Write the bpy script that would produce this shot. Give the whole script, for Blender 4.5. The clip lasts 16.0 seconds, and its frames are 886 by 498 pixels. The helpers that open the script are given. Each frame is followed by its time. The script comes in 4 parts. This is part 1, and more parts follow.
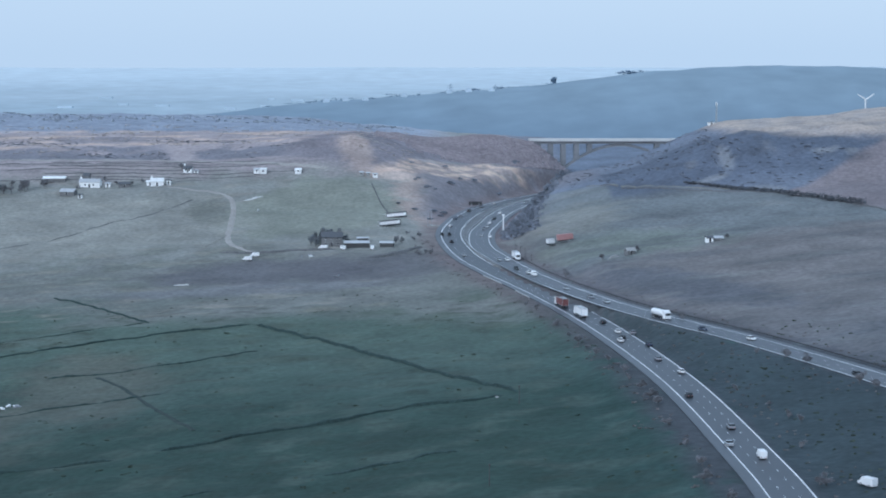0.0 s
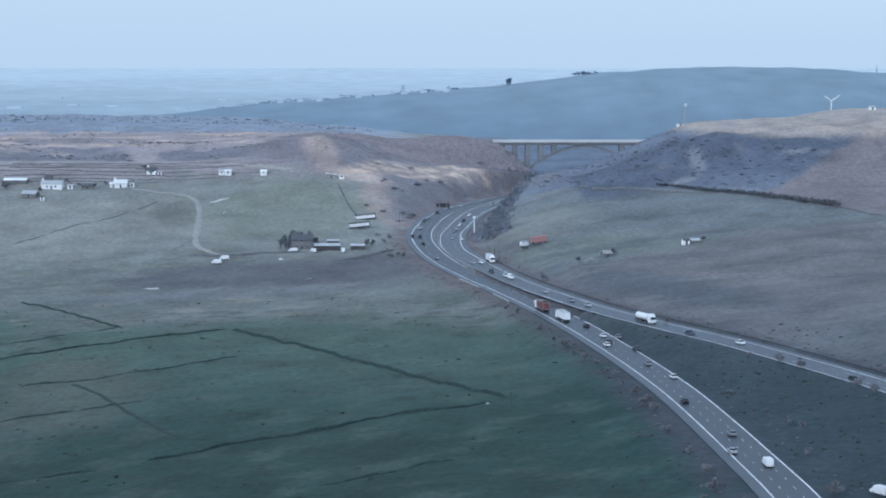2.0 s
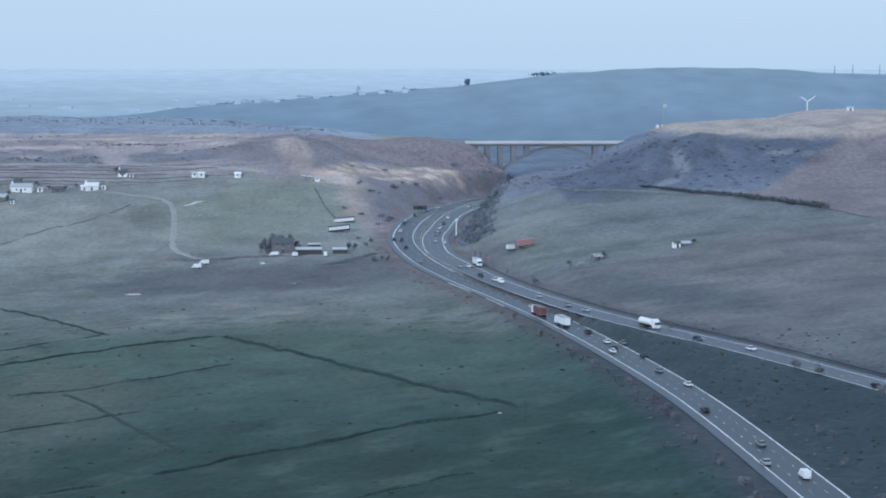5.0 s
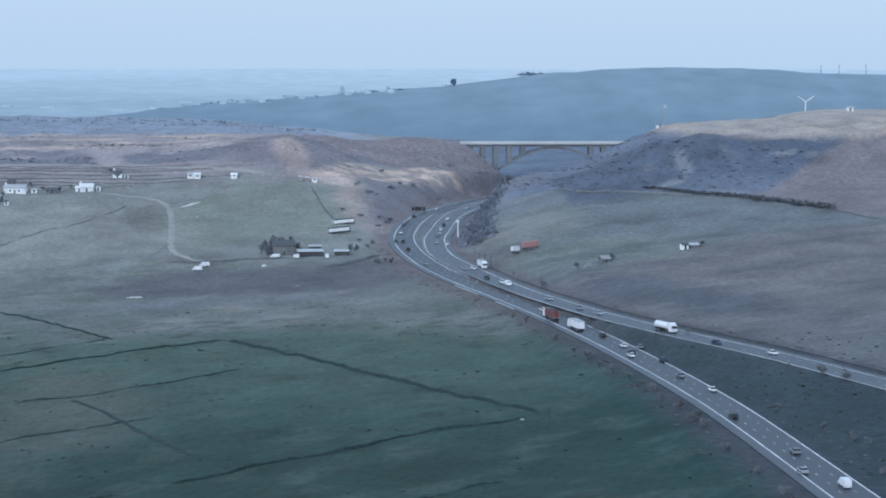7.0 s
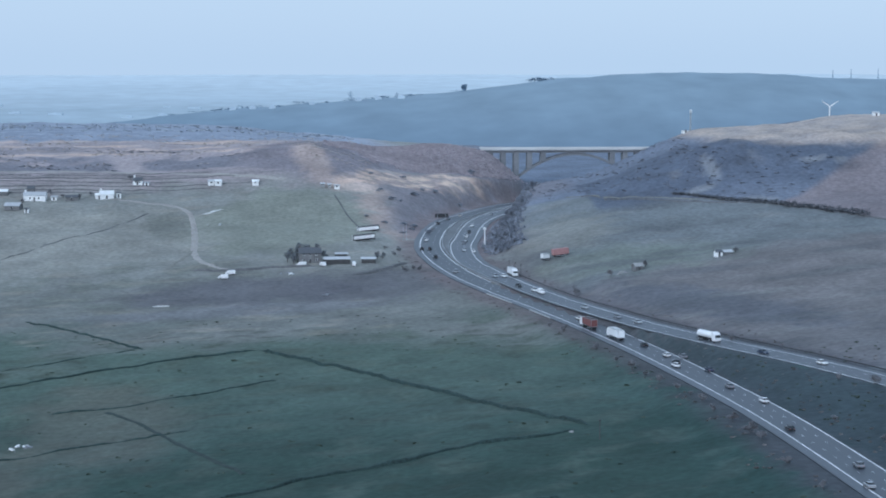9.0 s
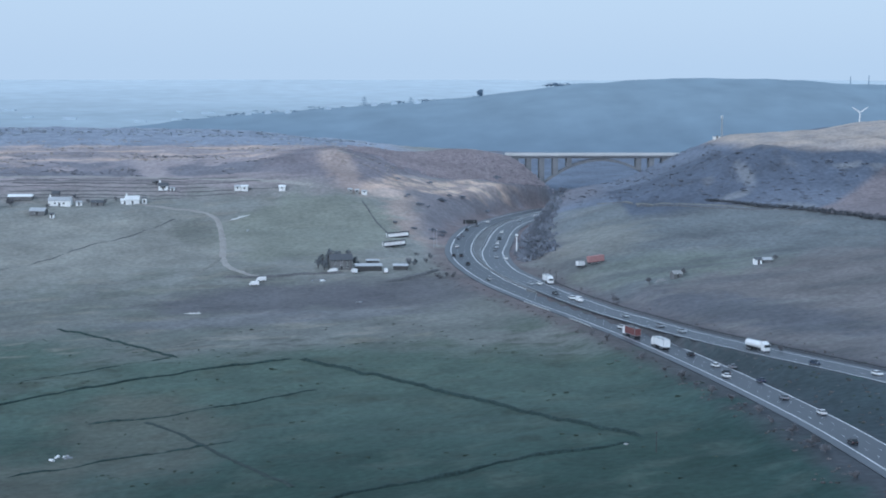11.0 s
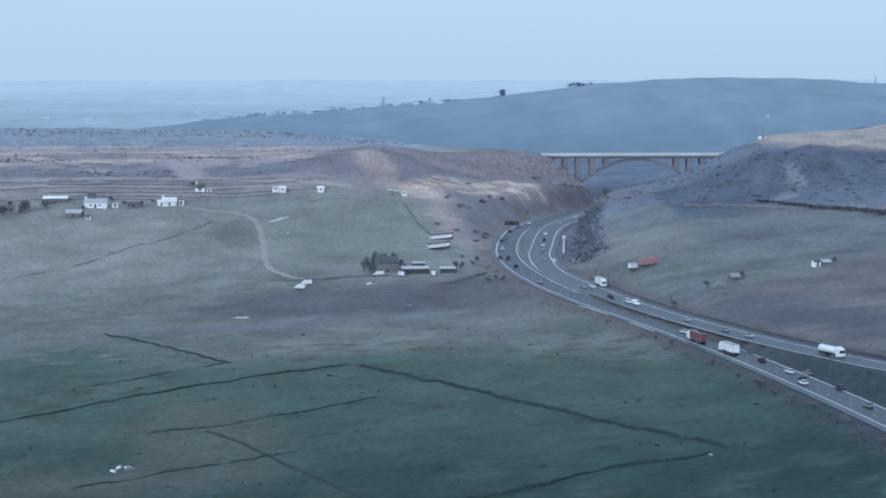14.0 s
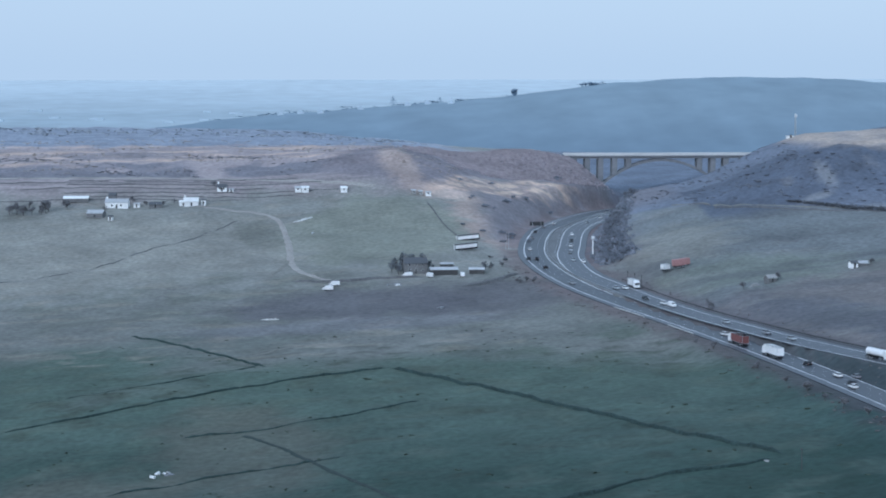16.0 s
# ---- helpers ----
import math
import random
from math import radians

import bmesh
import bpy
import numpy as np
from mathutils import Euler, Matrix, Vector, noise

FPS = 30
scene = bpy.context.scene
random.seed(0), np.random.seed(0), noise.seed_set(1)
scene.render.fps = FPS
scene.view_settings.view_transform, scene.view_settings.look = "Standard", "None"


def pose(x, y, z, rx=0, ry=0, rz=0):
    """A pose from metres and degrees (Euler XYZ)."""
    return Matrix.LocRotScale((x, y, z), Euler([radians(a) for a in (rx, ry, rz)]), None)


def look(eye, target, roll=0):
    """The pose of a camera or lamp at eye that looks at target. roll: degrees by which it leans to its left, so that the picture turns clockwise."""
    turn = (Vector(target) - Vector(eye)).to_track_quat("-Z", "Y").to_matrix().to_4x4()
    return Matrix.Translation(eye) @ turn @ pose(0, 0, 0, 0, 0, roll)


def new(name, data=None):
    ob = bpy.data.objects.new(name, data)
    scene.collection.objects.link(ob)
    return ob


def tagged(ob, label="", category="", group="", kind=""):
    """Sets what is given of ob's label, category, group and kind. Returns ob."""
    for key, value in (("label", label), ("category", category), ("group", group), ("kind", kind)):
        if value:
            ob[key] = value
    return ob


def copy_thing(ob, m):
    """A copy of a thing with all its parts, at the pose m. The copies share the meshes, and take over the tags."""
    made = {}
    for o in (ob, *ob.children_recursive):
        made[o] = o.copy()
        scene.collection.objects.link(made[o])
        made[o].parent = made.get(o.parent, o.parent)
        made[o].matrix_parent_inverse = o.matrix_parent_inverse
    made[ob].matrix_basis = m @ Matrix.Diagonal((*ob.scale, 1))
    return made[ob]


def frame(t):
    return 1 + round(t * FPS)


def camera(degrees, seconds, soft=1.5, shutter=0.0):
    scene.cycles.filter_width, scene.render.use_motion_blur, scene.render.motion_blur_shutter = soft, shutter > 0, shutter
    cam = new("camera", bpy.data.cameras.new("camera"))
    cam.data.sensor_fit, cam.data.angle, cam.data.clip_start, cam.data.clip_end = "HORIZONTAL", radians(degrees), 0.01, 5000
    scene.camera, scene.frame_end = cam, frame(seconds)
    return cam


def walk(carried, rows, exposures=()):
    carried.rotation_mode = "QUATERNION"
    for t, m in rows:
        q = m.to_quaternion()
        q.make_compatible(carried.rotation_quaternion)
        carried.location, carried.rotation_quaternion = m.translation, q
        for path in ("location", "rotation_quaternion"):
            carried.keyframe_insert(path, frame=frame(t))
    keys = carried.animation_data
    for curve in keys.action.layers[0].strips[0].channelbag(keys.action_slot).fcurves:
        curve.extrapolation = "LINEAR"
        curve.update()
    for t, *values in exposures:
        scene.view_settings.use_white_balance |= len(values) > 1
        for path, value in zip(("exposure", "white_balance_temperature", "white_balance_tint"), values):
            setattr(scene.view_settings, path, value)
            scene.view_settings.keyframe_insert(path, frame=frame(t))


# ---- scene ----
cam = camera(27.0, 16.0, soft=1.9)
PATH = [
    (0, (0.0, 0.0, 106.918), (0.0, 1.989, 106.708), 0.0),
    (0.5, (-3.629, 2.251, 106.903), (-3.579, 4.239, 106.693), 0.1),
    (1, (-6.67, 4.878, 106.8), (-6.611, 6.866, 106.591), 0.1),
    (1.5, (-9.911, 7.713, 106.745), (-9.852, 9.701, 106.535), 0.0),
    (2, (-13.11, 10.856, 106.693), (-13.052, 12.844, 106.484), 0.1),
    (2.5, (-16.342, 13.867, 106.655), (-16.283, 15.855, 106.446), 0.1),
    (3, (-19.414, 16.855, 106.642), (-19.356, 18.844, 106.433), 0.0),
    (3.5, (-22.486, 19.607, 106.557), (-22.428, 21.595, 106.347), 0.0),
    (4, (-25.518, 22.338, 106.557), (-25.46, 24.326, 106.348), 0.0),
    (4.5, (-28.726, 24.964, 106.511), (-28.645, 26.952, 106.302), 0.0),
    (5, (-31.726, 27.53, 106.364), (-31.61, 29.515, 106.156), 0.1),
    (7.5, (-46.561, 41.867, 106.145), (-46.42, 43.851, 105.937), 0.1),
    (8, (-49.364, 44.865, 105.989), (-49.224, 46.85, 105.782), 0.0),
    (8.5, (-52.453, 48.152, 105.913), (-52.314, 50.137, 105.708), 0.1),
    (9, (-55.564, 51.214, 105.905), (-55.427, 53.199, 105.703), 0.0),
    (11.5, (-70.023, 66.57, 105.355), (-69.896, 68.556, 105.159), 0.1),
    (12, (-72.699, 69.466, 105.337), (-72.575, 71.452, 105.141), 0.0),
    (12.5, (-75.499, 72.425, 105.177), (-75.377, 74.412, 104.981), 0.1),
    (13, (-78.794, 75.643, 105.075), (-78.673, 77.629, 104.878), 0.0),
    (13.5, (-81.781, 78.801, 104.956), (-81.662, 80.787, 104.76), 0.0),
    (14, (-84.467, 81.798, 104.744), (-84.349, 83.785, 104.548), 0.0),
    (14.5, (-87.229, 84.693, 104.644), (-87.112, 86.68, 104.448), 0.0),
    (15, (-90.11, 87.624, 104.485), (-89.994, 89.611, 104.289), 0.0),
    (15.5, (-93.148, 90.768, 104.281), (-93.033, 92.755, 104.086), -0.0),
    (16, (-95.899, 93.761, 104.036), (-95.785, 95.748, 103.84), -0.0),
]
walk(cam, [(t, look(eye, target, roll)) for t, eye, target, roll in PATH], [(0, 0.13, 5200, 11), (5, 0.10, 5200, 11), (9, 0.08, 5170, 11), (16, 0.05, 5120, 11)])

# ---- light ----
world = bpy.data.worlds.new("world")
scene.world = world
world.use_nodes = True
wn, wl = world.node_tree.nodes, world.node_tree.links
SUN_ELEV, SUN_TURN = 24.0, 215.0
sky = wn.new("ShaderNodeTexSky")
sky.sky_type, sky.sun_disc = "NISHITA", False
sky.sun_elevation, sky.sun_rotation = radians(SUN_ELEV), radians(SUN_TURN)
sky.altitude, sky.air_density, sky.dust_density, sky.ozone_density = 400, 1.6, 2.0, 3.0
veil = wn.new("ShaderNodeMixRGB")
veil.inputs[0].default_value = 0.86
veil.inputs[2].default_value = (4.42, 5.08, 5.42, 1)
wl.new(sky.outputs[0], veil.inputs[1])
wl.new(veil.outputs[0], wn["Background"].inputs[0])
wn["Background"].inputs[1].default_value = 0.13
sun = new("sun", bpy.data.lights.new("sun", "SUN"))
sun.data.energy, sun.data.angle, sun.data.color = 1.15, radians(18), (1.0, 0.95, 0.89)
sun.matrix_basis = look((0, 0, 0), (-math.sin(radians(SUN_TURN)) * math.cos(radians(SUN_ELEV)), -math.cos(radians(SUN_TURN)) * math.cos(radians(SUN_ELEV)), -math.sin(radians(SUN_ELEV))))
scene.view_settings.exposure = 0.0

# ---- materials ----


def material(name, base, rough=0.85, metal=0.0, grain=0.12, scale=0.6, big=0.12, bump=0.0, attribute="", glow=0.0, mottle=None):
    """A surface with grain at two sizes (scale: waves per metre) and some relief; base may come from a ground-cover attribute."""
    mat = bpy.data.materials.new(name)
    mat.use_nodes = True
    n, l = mat.node_tree.nodes, mat.node_tree.links
    bsdf = n["Principled BSDF"]
    bsdf.inputs["Roughness"].default_value, bsdf.inputs["Metallic"].default_value = rough, metal
    bsdf.inputs["Specular IOR Level"].default_value = 0.25 if rough > 0.7 else 0.5
    geo = n.new("ShaderNodeNewGeometry")
    fine, wide = n.new("ShaderNodeTexNoise"), n.new("ShaderNodeTexNoise")
    fine.inputs["Scale"].default_value, fine.inputs["Detail"].default_value = scale, 6
    wide.inputs["Scale"].default_value, wide.inputs["Detail"].default_value = scale * 0.09, 4
    l.new(geo.outputs["Position"], fine.inputs["Vector"])
    l.new(geo.outputs["Position"], wide.inputs["Vector"])
    if attribute:
        src = n.new("ShaderNodeAttribute")
        src.attribute_name = attribute
        colour = src.outputs["Color"]
    else:
        src = n.new("ShaderNodeRGB")
        src.outputs[0].default_value = (*base, 1)
        colour = src.outputs[0]
    for tex, amount in ((fine, grain), (wide, big)):
        ramp = n.new("ShaderNodeMapRange")
        ramp.inputs["From Min"].default_value, ramp.inputs["From Max"].default_value = 0.3, 0.7
        ramp.inputs["To Min"].default_value, ramp.inputs["To Max"].default_value = 1 - amount, 1 + amount
        l.new(tex.outputs["Fac"], ramp.inputs["Value"])
        mul = n.new("ShaderNodeVectorMath")
        mul.operation = "SCALE"
        l.new(colour, mul.inputs[0])
        l.new(ramp.outputs[0], mul.inputs["Scale"])
        colour = mul.outputs[0]
    l.new(colour, bsdf.inputs["Base Color"])
    if bump:
        b = n.new("ShaderNodeBump")
        b.inputs["Strength"].default_value, b.inputs["Distance"].default_value = min(1, bump), 0.4 / scale
        l.new(fine.outputs["Fac"], b.inputs["Height"])
        l.new(b.outputs[0], bsdf.inputs["Normal"])
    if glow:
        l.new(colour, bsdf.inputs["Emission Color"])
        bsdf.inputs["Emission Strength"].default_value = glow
    return mat


GROUND = material("ground_cover", (0, 0, 0), 0.95, grain=0.20, scale=0.42, big=0.17, bump=0.3, attribute="cover")
ASPHALT = material("asphalt", (0.054, 0.061, 0.073), 0.45, grain=0.10, scale=0.5, big=0.12)
ASPHALT_PALE = material("worn_asphalt", (0.078, 0.086, 0.100), 0.45, grain=0.10, scale=0.5, big=0.12)
RESERVE = material("reserve_gravel", (0.20, 0.205, 0.21), 0.85, grain=0.2, scale=0.7, big=0.15)
LETTERING = material("faded_lettering", (0.70, 0.64, 0.64), 0.6, grain=0.05)
PAINT_LINE = material("road_paint", (0.88, 0.88, 0.87), 0.6, grain=0.2, scale=0.8)
CONCRETE = material("concrete", (0.36, 0.36, 0.35), 0.8, grain=0.08, scale=0.4, big=0.12)
# Bridge concrete darkened: shade and haze are put into its colour.
PIERS = material("dimmed_concrete", (0.235, 0.243, 0.255), 0.85, grain=0.10, scale=0.4, big=0.15)
PARAPET = material("parapet", (0.62, 0.62, 0.60), 0.6, grain=0.06, scale=0.4)
STEEL = material("galvanised_steel", (0.5, 0.52, 0.53), 0.4, 0.7, grain=0.06)
WALLSTONE = material("dry_stone", (0.042, 0.066, 0.062), 0.95, grain=0.4, scale=1.2, big=0.2, bump=0.6)
# Paler than dry_stone, for walls and banks farther up the valley.
WALLPALE = material("pale_stone", (0.150, 0.150, 0.152), 0.95, grain=0.3, scale=1.2, big=0.2, bump=0.4)
WHITEWASH = material("white_render", (0.90, 0.90, 0.88), 0.8, grain=0.05, scale=1.0)
HOUSESTONE = material("house_stone", (0.19, 0.19, 0.19), 0.9, grain=0.25, scale=1.5, bump=0.3)
SLATE = material("slate", (0.10, 0.105, 0.115), 0.6, grain=0.15, scale=1.2)
SHEETROOF = material("sheet_roof", (0.5, 0.51, 0.52), 0.5, grain=0.1, scale=0.9)
DARKBOARD = material("dark_boards", (0.085, 0.085, 0.085), 0.85, grain=0.2, scale=1.2)
GLASS = material("window_glass", (0.03, 0.035, 0.04), 0.12, grain=0.02)
TYRE = material("tyre", (0.03, 0.03, 0.03), 0.9, grain=0.05)
BARK = material("bark", (0.12, 0.115, 0.115), 0.95, grain=0.25, scale=2)
# Both twig greys are paled towards blue, haze put into their colour.
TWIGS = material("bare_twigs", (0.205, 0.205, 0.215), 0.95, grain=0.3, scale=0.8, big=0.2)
HAZY_TWIGS = material("hazy_twigs", (0.255, 0.275, 0.315), 0.95, grain=0.25, scale=0.8, big=0.2)
# Twigs of the bare farm trees, greyed by haze in the colour.
FARM_TWIGS = material("farm_tree_twigs", (0.185, 0.200, 0.215), 0.9, grain=0.4, scale=0.8)
RUSTRED = material("red_paint", (0.40, 0.215, 0.205), 0.6, grain=0.1, scale=0.8)
WHITE = material("white_paint", (0.88, 0.88, 0.87), 0.45, grain=0.04, scale=0.6)
GREY = material("grey_paint", (0.25, 0.26, 0.28), 0.5, grain=0.05)
BLACK = material("black_paint", (0.02, 0.021, 0.024), 0.4, grain=0.05)
REDDARK = material("maroon_curtain", (0.19, 0.075, 0.07), 0.7, grain=0.1)
BLUE = material("blue_paint", (0.03, 0.045, 0.085), 0.4, grain=0.05)
SILVER = material("silver_paint", (0.5, 0.52, 0.54), 0.35, 0.3, grain=0.03)
SIGNBACK = material("sign_back", (0.035, 0.037, 0.04), 0.6, grain=0.05)
# Steel of the distant masts, with haze blue in the colour.
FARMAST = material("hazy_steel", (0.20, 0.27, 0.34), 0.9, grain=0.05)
# Distant backdrop: haze is put into its colour and its 0.6 glow.
FARLAND = material("far_land_haze", (0, 0, 0), 1.0, grain=0.08, scale=0.02, big=0.03, attribute="cover", glow=0.6)

# ---- mesh helpers ----


def box(bm, x0, x1, y0, y1, z0, z1, m=None, bevel=0.0):
    """A block between the given limits, set by the pose m."""
    made = bmesh.ops.create_cube(bm, size=1)["verts"]
    for v in made:
        v.co = Vector((x0 + (v.co.x + 0.5) * (x1 - x0), y0 + (v.co.y + 0.5) * (y1 - y0), z0 + (v.co.z + 0.5) * (z1 - z0)))
    if bevel:
        edges = {e for v in made for e in v.link_edges}
        grown = bmesh.ops.bevel(bm, geom=list(edges), offset=bevel, segments=1, affect="EDGES")
        made = list({v for f in grown["faces"] for v in f.verts} | {v for v in made if v.is_valid})
    if m is not None:
        bmesh.ops.transform(bm, matrix=m, verts=made)
    return made


def rod(bm, a, b, r0, r1=None, sides=8):
    """A tapered round bar from a to b."""
    a, b = Vector(a), Vector(b)
    d = b - a
    m = Matrix.Translation((a + b) / 2) @ d.to_track_quat("Z", "Y").to_matrix().to_4x4()
    bmesh.ops.create_cone(bm, cap_ends=True, segments=sides, radius1=r0, radius2=r0 if r1 is None else r1, depth=d.length, matrix=m)


def prism(bm, outline, y0, y1, m=None):
    """An outline of (x, z) pairs drawn out along y."""
    lo = [bm.verts.new((x, y0, z)) for x, z in outline]
    hi = [bm.verts.new((x, y1, z)) for x, z in outline]
    k = len(outline)
    bm.faces.new(lo)
    bm.faces.new(hi[::-1])
    for i in range(k):
        bm.faces.new((lo[i], hi[i], hi[(i + 1) % k], lo[(i + 1) % k]))
    if m is not None:
        bmesh.ops.transform(bm, matrix=m, verts=lo + hi)


def mesh_of(name, bm, mat):
    bmesh.ops.recalc_face_normals(bm, faces=bm.faces)
    me = bpy.data.meshes.new(name)
    bm.to_mesh(me)
    bm.free()
    me.materials.append(mat)
    return me


def part(name, bm, mat, parent, label=""):
    ob = new(name, mesh_of(name, bm, mat))
    ob.parent = parent
    return tagged(ob, label)


def single(name, bm, mat, label="", category="", group="", kind=""):
    return tagged(new(name, mesh_of(name, bm, mat)), label, category, group, kind)


def thing(name, label, category, group="", m=None):
    ob = new(name)
    if m is not None:
        ob.matrix_basis = m
    return tagged(ob, label, category, group)


# ---- the lie of the land ----
XS = np.array([-320, -150, -60, 20, 100, 180, 300.0])
YS = np.array([300, 600, 750, 900, 1000, 1080, 1160, 1200, 1260, 1400, 1700.0])
RELIEF = np.array([
    [-22, -16, -8, -1, 8, 16, 26], [-23, -13, -6, .5, 9, 16, 25], [-16, -6, -3, 1, 10, 18, 27],
    [-9, -3, 0, 4, 15, 25, 33], [0, 4, 8, 8, 26, 34, 40], [10, 13, 15, 12, 34, 60, 66],
    [22, 25, 30, 19, 36, 66, 72], [36, 37, 42, 22, 28, 61.5, 71], [44, 46, 53, 25, 20, 50, 71],
    [51, 51, 49, 42, 14, 20, 62], [52, 50, 42, 34, 30, 27, 27]], float)


def smooth(a, b, v):
    t = np.clip((v - a) / (b - a), 0, 1)
    return t * t * (3 - 2 * t)


def weights(stations, v):
    v = np.clip(v, stations[0], stations[-1])
    i = np.clip(np.searchsorted(stations, v, side="right") - 1, 0, len(stations) - 2)
    t = (v - stations[i]) / (stations[i + 1] - stations[i])
    t = 0.5 * t + 0.5 * t * t * (3 - 2 * t)
    return i, t


def land(x, y):
    x, y = np.asarray(x, float), np.asarray(y, float)
    i, u = weights(XS, x)
    j, v = weights(YS, y)
    z = (RELIEF[j, i] * (1 - u) + RELIEF[j, i + 1] * u) * (1 - v) + (RELIEF[j + 1, i] * (1 - u) + RELIEF[j + 1, i + 1] * u) * v
    z = z + 9 * np.exp(-((x - 42) / 30) ** 2 - ((y - 1378) / 34) ** 2)
    z = z + 13 * np.exp(-((x - 72) / 22) ** 2 - ((y - 1400) / 42) ** 2)
    z = z + 5 * np.exp(-((x + 395) / 42) ** 2 - ((y - 1580) / 60) ** 2)
    far = smooth(1700, 2300, y)
    z = z * (1 - far) - 60 * far
    ramp = -60 + np.clip((y - 2600) / 2300, 0, 1) * 132
    z = z + far * (ramp + 60)
    return z


def spline(points, step=6.0):
    """A smooth line through points, at about even steps."""
    p = np.array(points, float)
    p = np.vstack([2 * p[0] - p[1], p, 2 * p[-1] - p[-2]])
    out = []
    for i in range(1, len(p) - 2):
        k = max(2, int(np.linalg.norm(p[i + 1] - p[i]) / step))
        for s in np.arange(k) / k:
            out.append(0.5 * (2 * p[i] + (p[i + 1] - p[i - 1]) * s + (2 * p[i - 1] - 5 * p[i] + 4 * p[i + 1] - p[i + 2]) * s * s
                              + (3 * p[i] - p[i - 1] - 3 * p[i + 1] + p[i + 2]) * s ** 3))
    return np.array(out + [p[-2]])


# Centre lines of the two carriageways, in plan
WAY_A = spline([(72, 200), (77, 300), (78.5, 410), (77.5, 460), (73.5, 550), (66, 632), (54, 722), (36, 814), (15, 902), (7.1, 953),
                (3.6, 990), (3.1, 1018), (4.8, 1045), (9.5, 1082), (14.5, 1112), (21.5, 1147), (32, 1180), (46, 1225), (70, 1290), (100, 1345), (138, 1400), (180, 1455), (240, 1530)])
WAY_B = spline([(200, 330), (152, 470), (128, 550), (105.8, 625), (84, 684), (67.8, 738), (49.5, 815), (39, 862), (30, 908),
                (22.2, 955), (20.8, 987), (22.4, 1022), (27.6, 1056), (34, 1098), (41.5, 1140), (52, 1180), (66.5, 1225), (91, 1290), (121, 1340), (158, 1393), (200, 1445), (262, 1520)])
HALF = 7.2


def level(y, b=False):
    """Height of the road surface along the valley."""
    za = np.interp(y, [200, 410, 560, 720, 850, 950, 1020, 1090, 1180, 1300, 1440], [6, 6.2, 6.0, 4.6, 4.2, 6.2, 8.6, 10.6, 11.0, 9, 5])
    zb = np.interp(y, [330, 470, 560, 630, 690, 740, 815, 860, 950, 1020, 1090, 1180, 1300, 1440], [13, 12, 11, 9.6, 8.4, 7, 5.4, 5.4, 6.6, 8.8, 10.8, 11.2, 9, 5])
    return zb if b else za


def nearest(way, x, y):
    """Distance from points in plan to a line, and the place along it."""
    best, at = np.full(np.shape(x), 1e9), np.zeros(np.shape(x))
    way = np.vstack([way[:-1:3], way[-1:]])
    for (ax, ay), (bx, by) in zip(way[:-1], way[1:]):
        dx, dy = bx - ax, by - ay
        s = np.clip(((x - ax) * dx + (y - ay) * dy) / (dx * dx + dy * dy), 0, 1)
        d = np.hypot(x - ax - s * dx, y - ay - s * dy)
        near = d < best
        best, at = np.where(near, d, best), np.where(near, ay + s * dy, at)
    return best, at


def ground(x, y):
    """The land with the motorway's shelf cut into it."""
    x, y = np.asarray(x, float), np.asarray(y, float)
    z = land(x, y)
    da, ya = nearest(WAY_A, x, y)
    db, yb = nearest(WAY_B, x, y)
    wide = 20 - 9 * smooth(1290, 1340, y)
    ka, kb = 1 - smooth(HALF + 2.5, HALF + 2.5 + wide, da), 1 - smooth(HALF + 2.5, HALF + 2.5 + wide, db)
    za, zb = level(ya) - 0.25, level(yb, True) - 0.25
    wa, wb = 1 / np.maximum(da - HALF - 1.5, 0.05) ** 2, 1 / np.maximum(db - HALF - 1.5, 0.05) ** 2
    zr = (za * wa + zb * wb) / (wa + wb)
    k = np.clip(np.maximum(ka, kb), 0, 1)
    return z * (1 - k) + zr * k


def on_ground(x, y):
    return float(ground(np.array([x]), np.array([y]))[0])


def ripple(x, y, size, seed=0.0, octaves=3):
    """Cheap smooth noise, about -1 to 1, over arrays."""
    out, amp = np.zeros(np.shape(x)), 1.0
    rng = np.random.RandomState(int(seed * 10) + 5)
    for o in range(octaves):
        for _ in range(4):
            a, ph = rng.uniform(0, 2 * np.pi), rng.uniform(0, 2 * np.pi)
            k = 2 * np.pi / (size * rng.uniform(0.7, 1.4)) * 2 ** o
            out += amp * 0.35 * np.sin(k * (np.cos(a) * x + np.sin(a) * y) + ph + 1.5 * np.sin(0.6 * k * (np.sin(a) * x - np.cos(a) * y)))
        amp *= 0.55
    return out


def patch(x, y, cx, cy, rx, ry, turn=0.0, soft=0.35):
    """1 inside an oval of ground, 0 outside, with an uneven rim."""
    c, s = math.cos(radians(turn)), math.sin(radians(turn))
    u, v = ((x - cx) * c + (y - cy) * s) / rx, (-(x - cx) * s + (y - cy) * c) / ry
    d = np.sqrt(u * u + v * v) + 0.16 * ripple(x, y, 0.9 * min(rx, ry), cx * 0.1 % 7)
    return 1 - smooth(1 - soft, 1 + soft, d)


GRASS, OLIVE, STRAW = (0.041, 0.068, 0.048), (0.220, 0.222, 0.190), (0.52, 0.40, 0.31)
MOOR, HEATHER, BROWN = (0.335, 0.290, 0.270), (0.175, 0.172, 0.180), (0.190, 0.154, 0.128)
BRIGHT, DIRT = (0.208, 0.216, 0.168), (0.118, 0.115, 0.116)


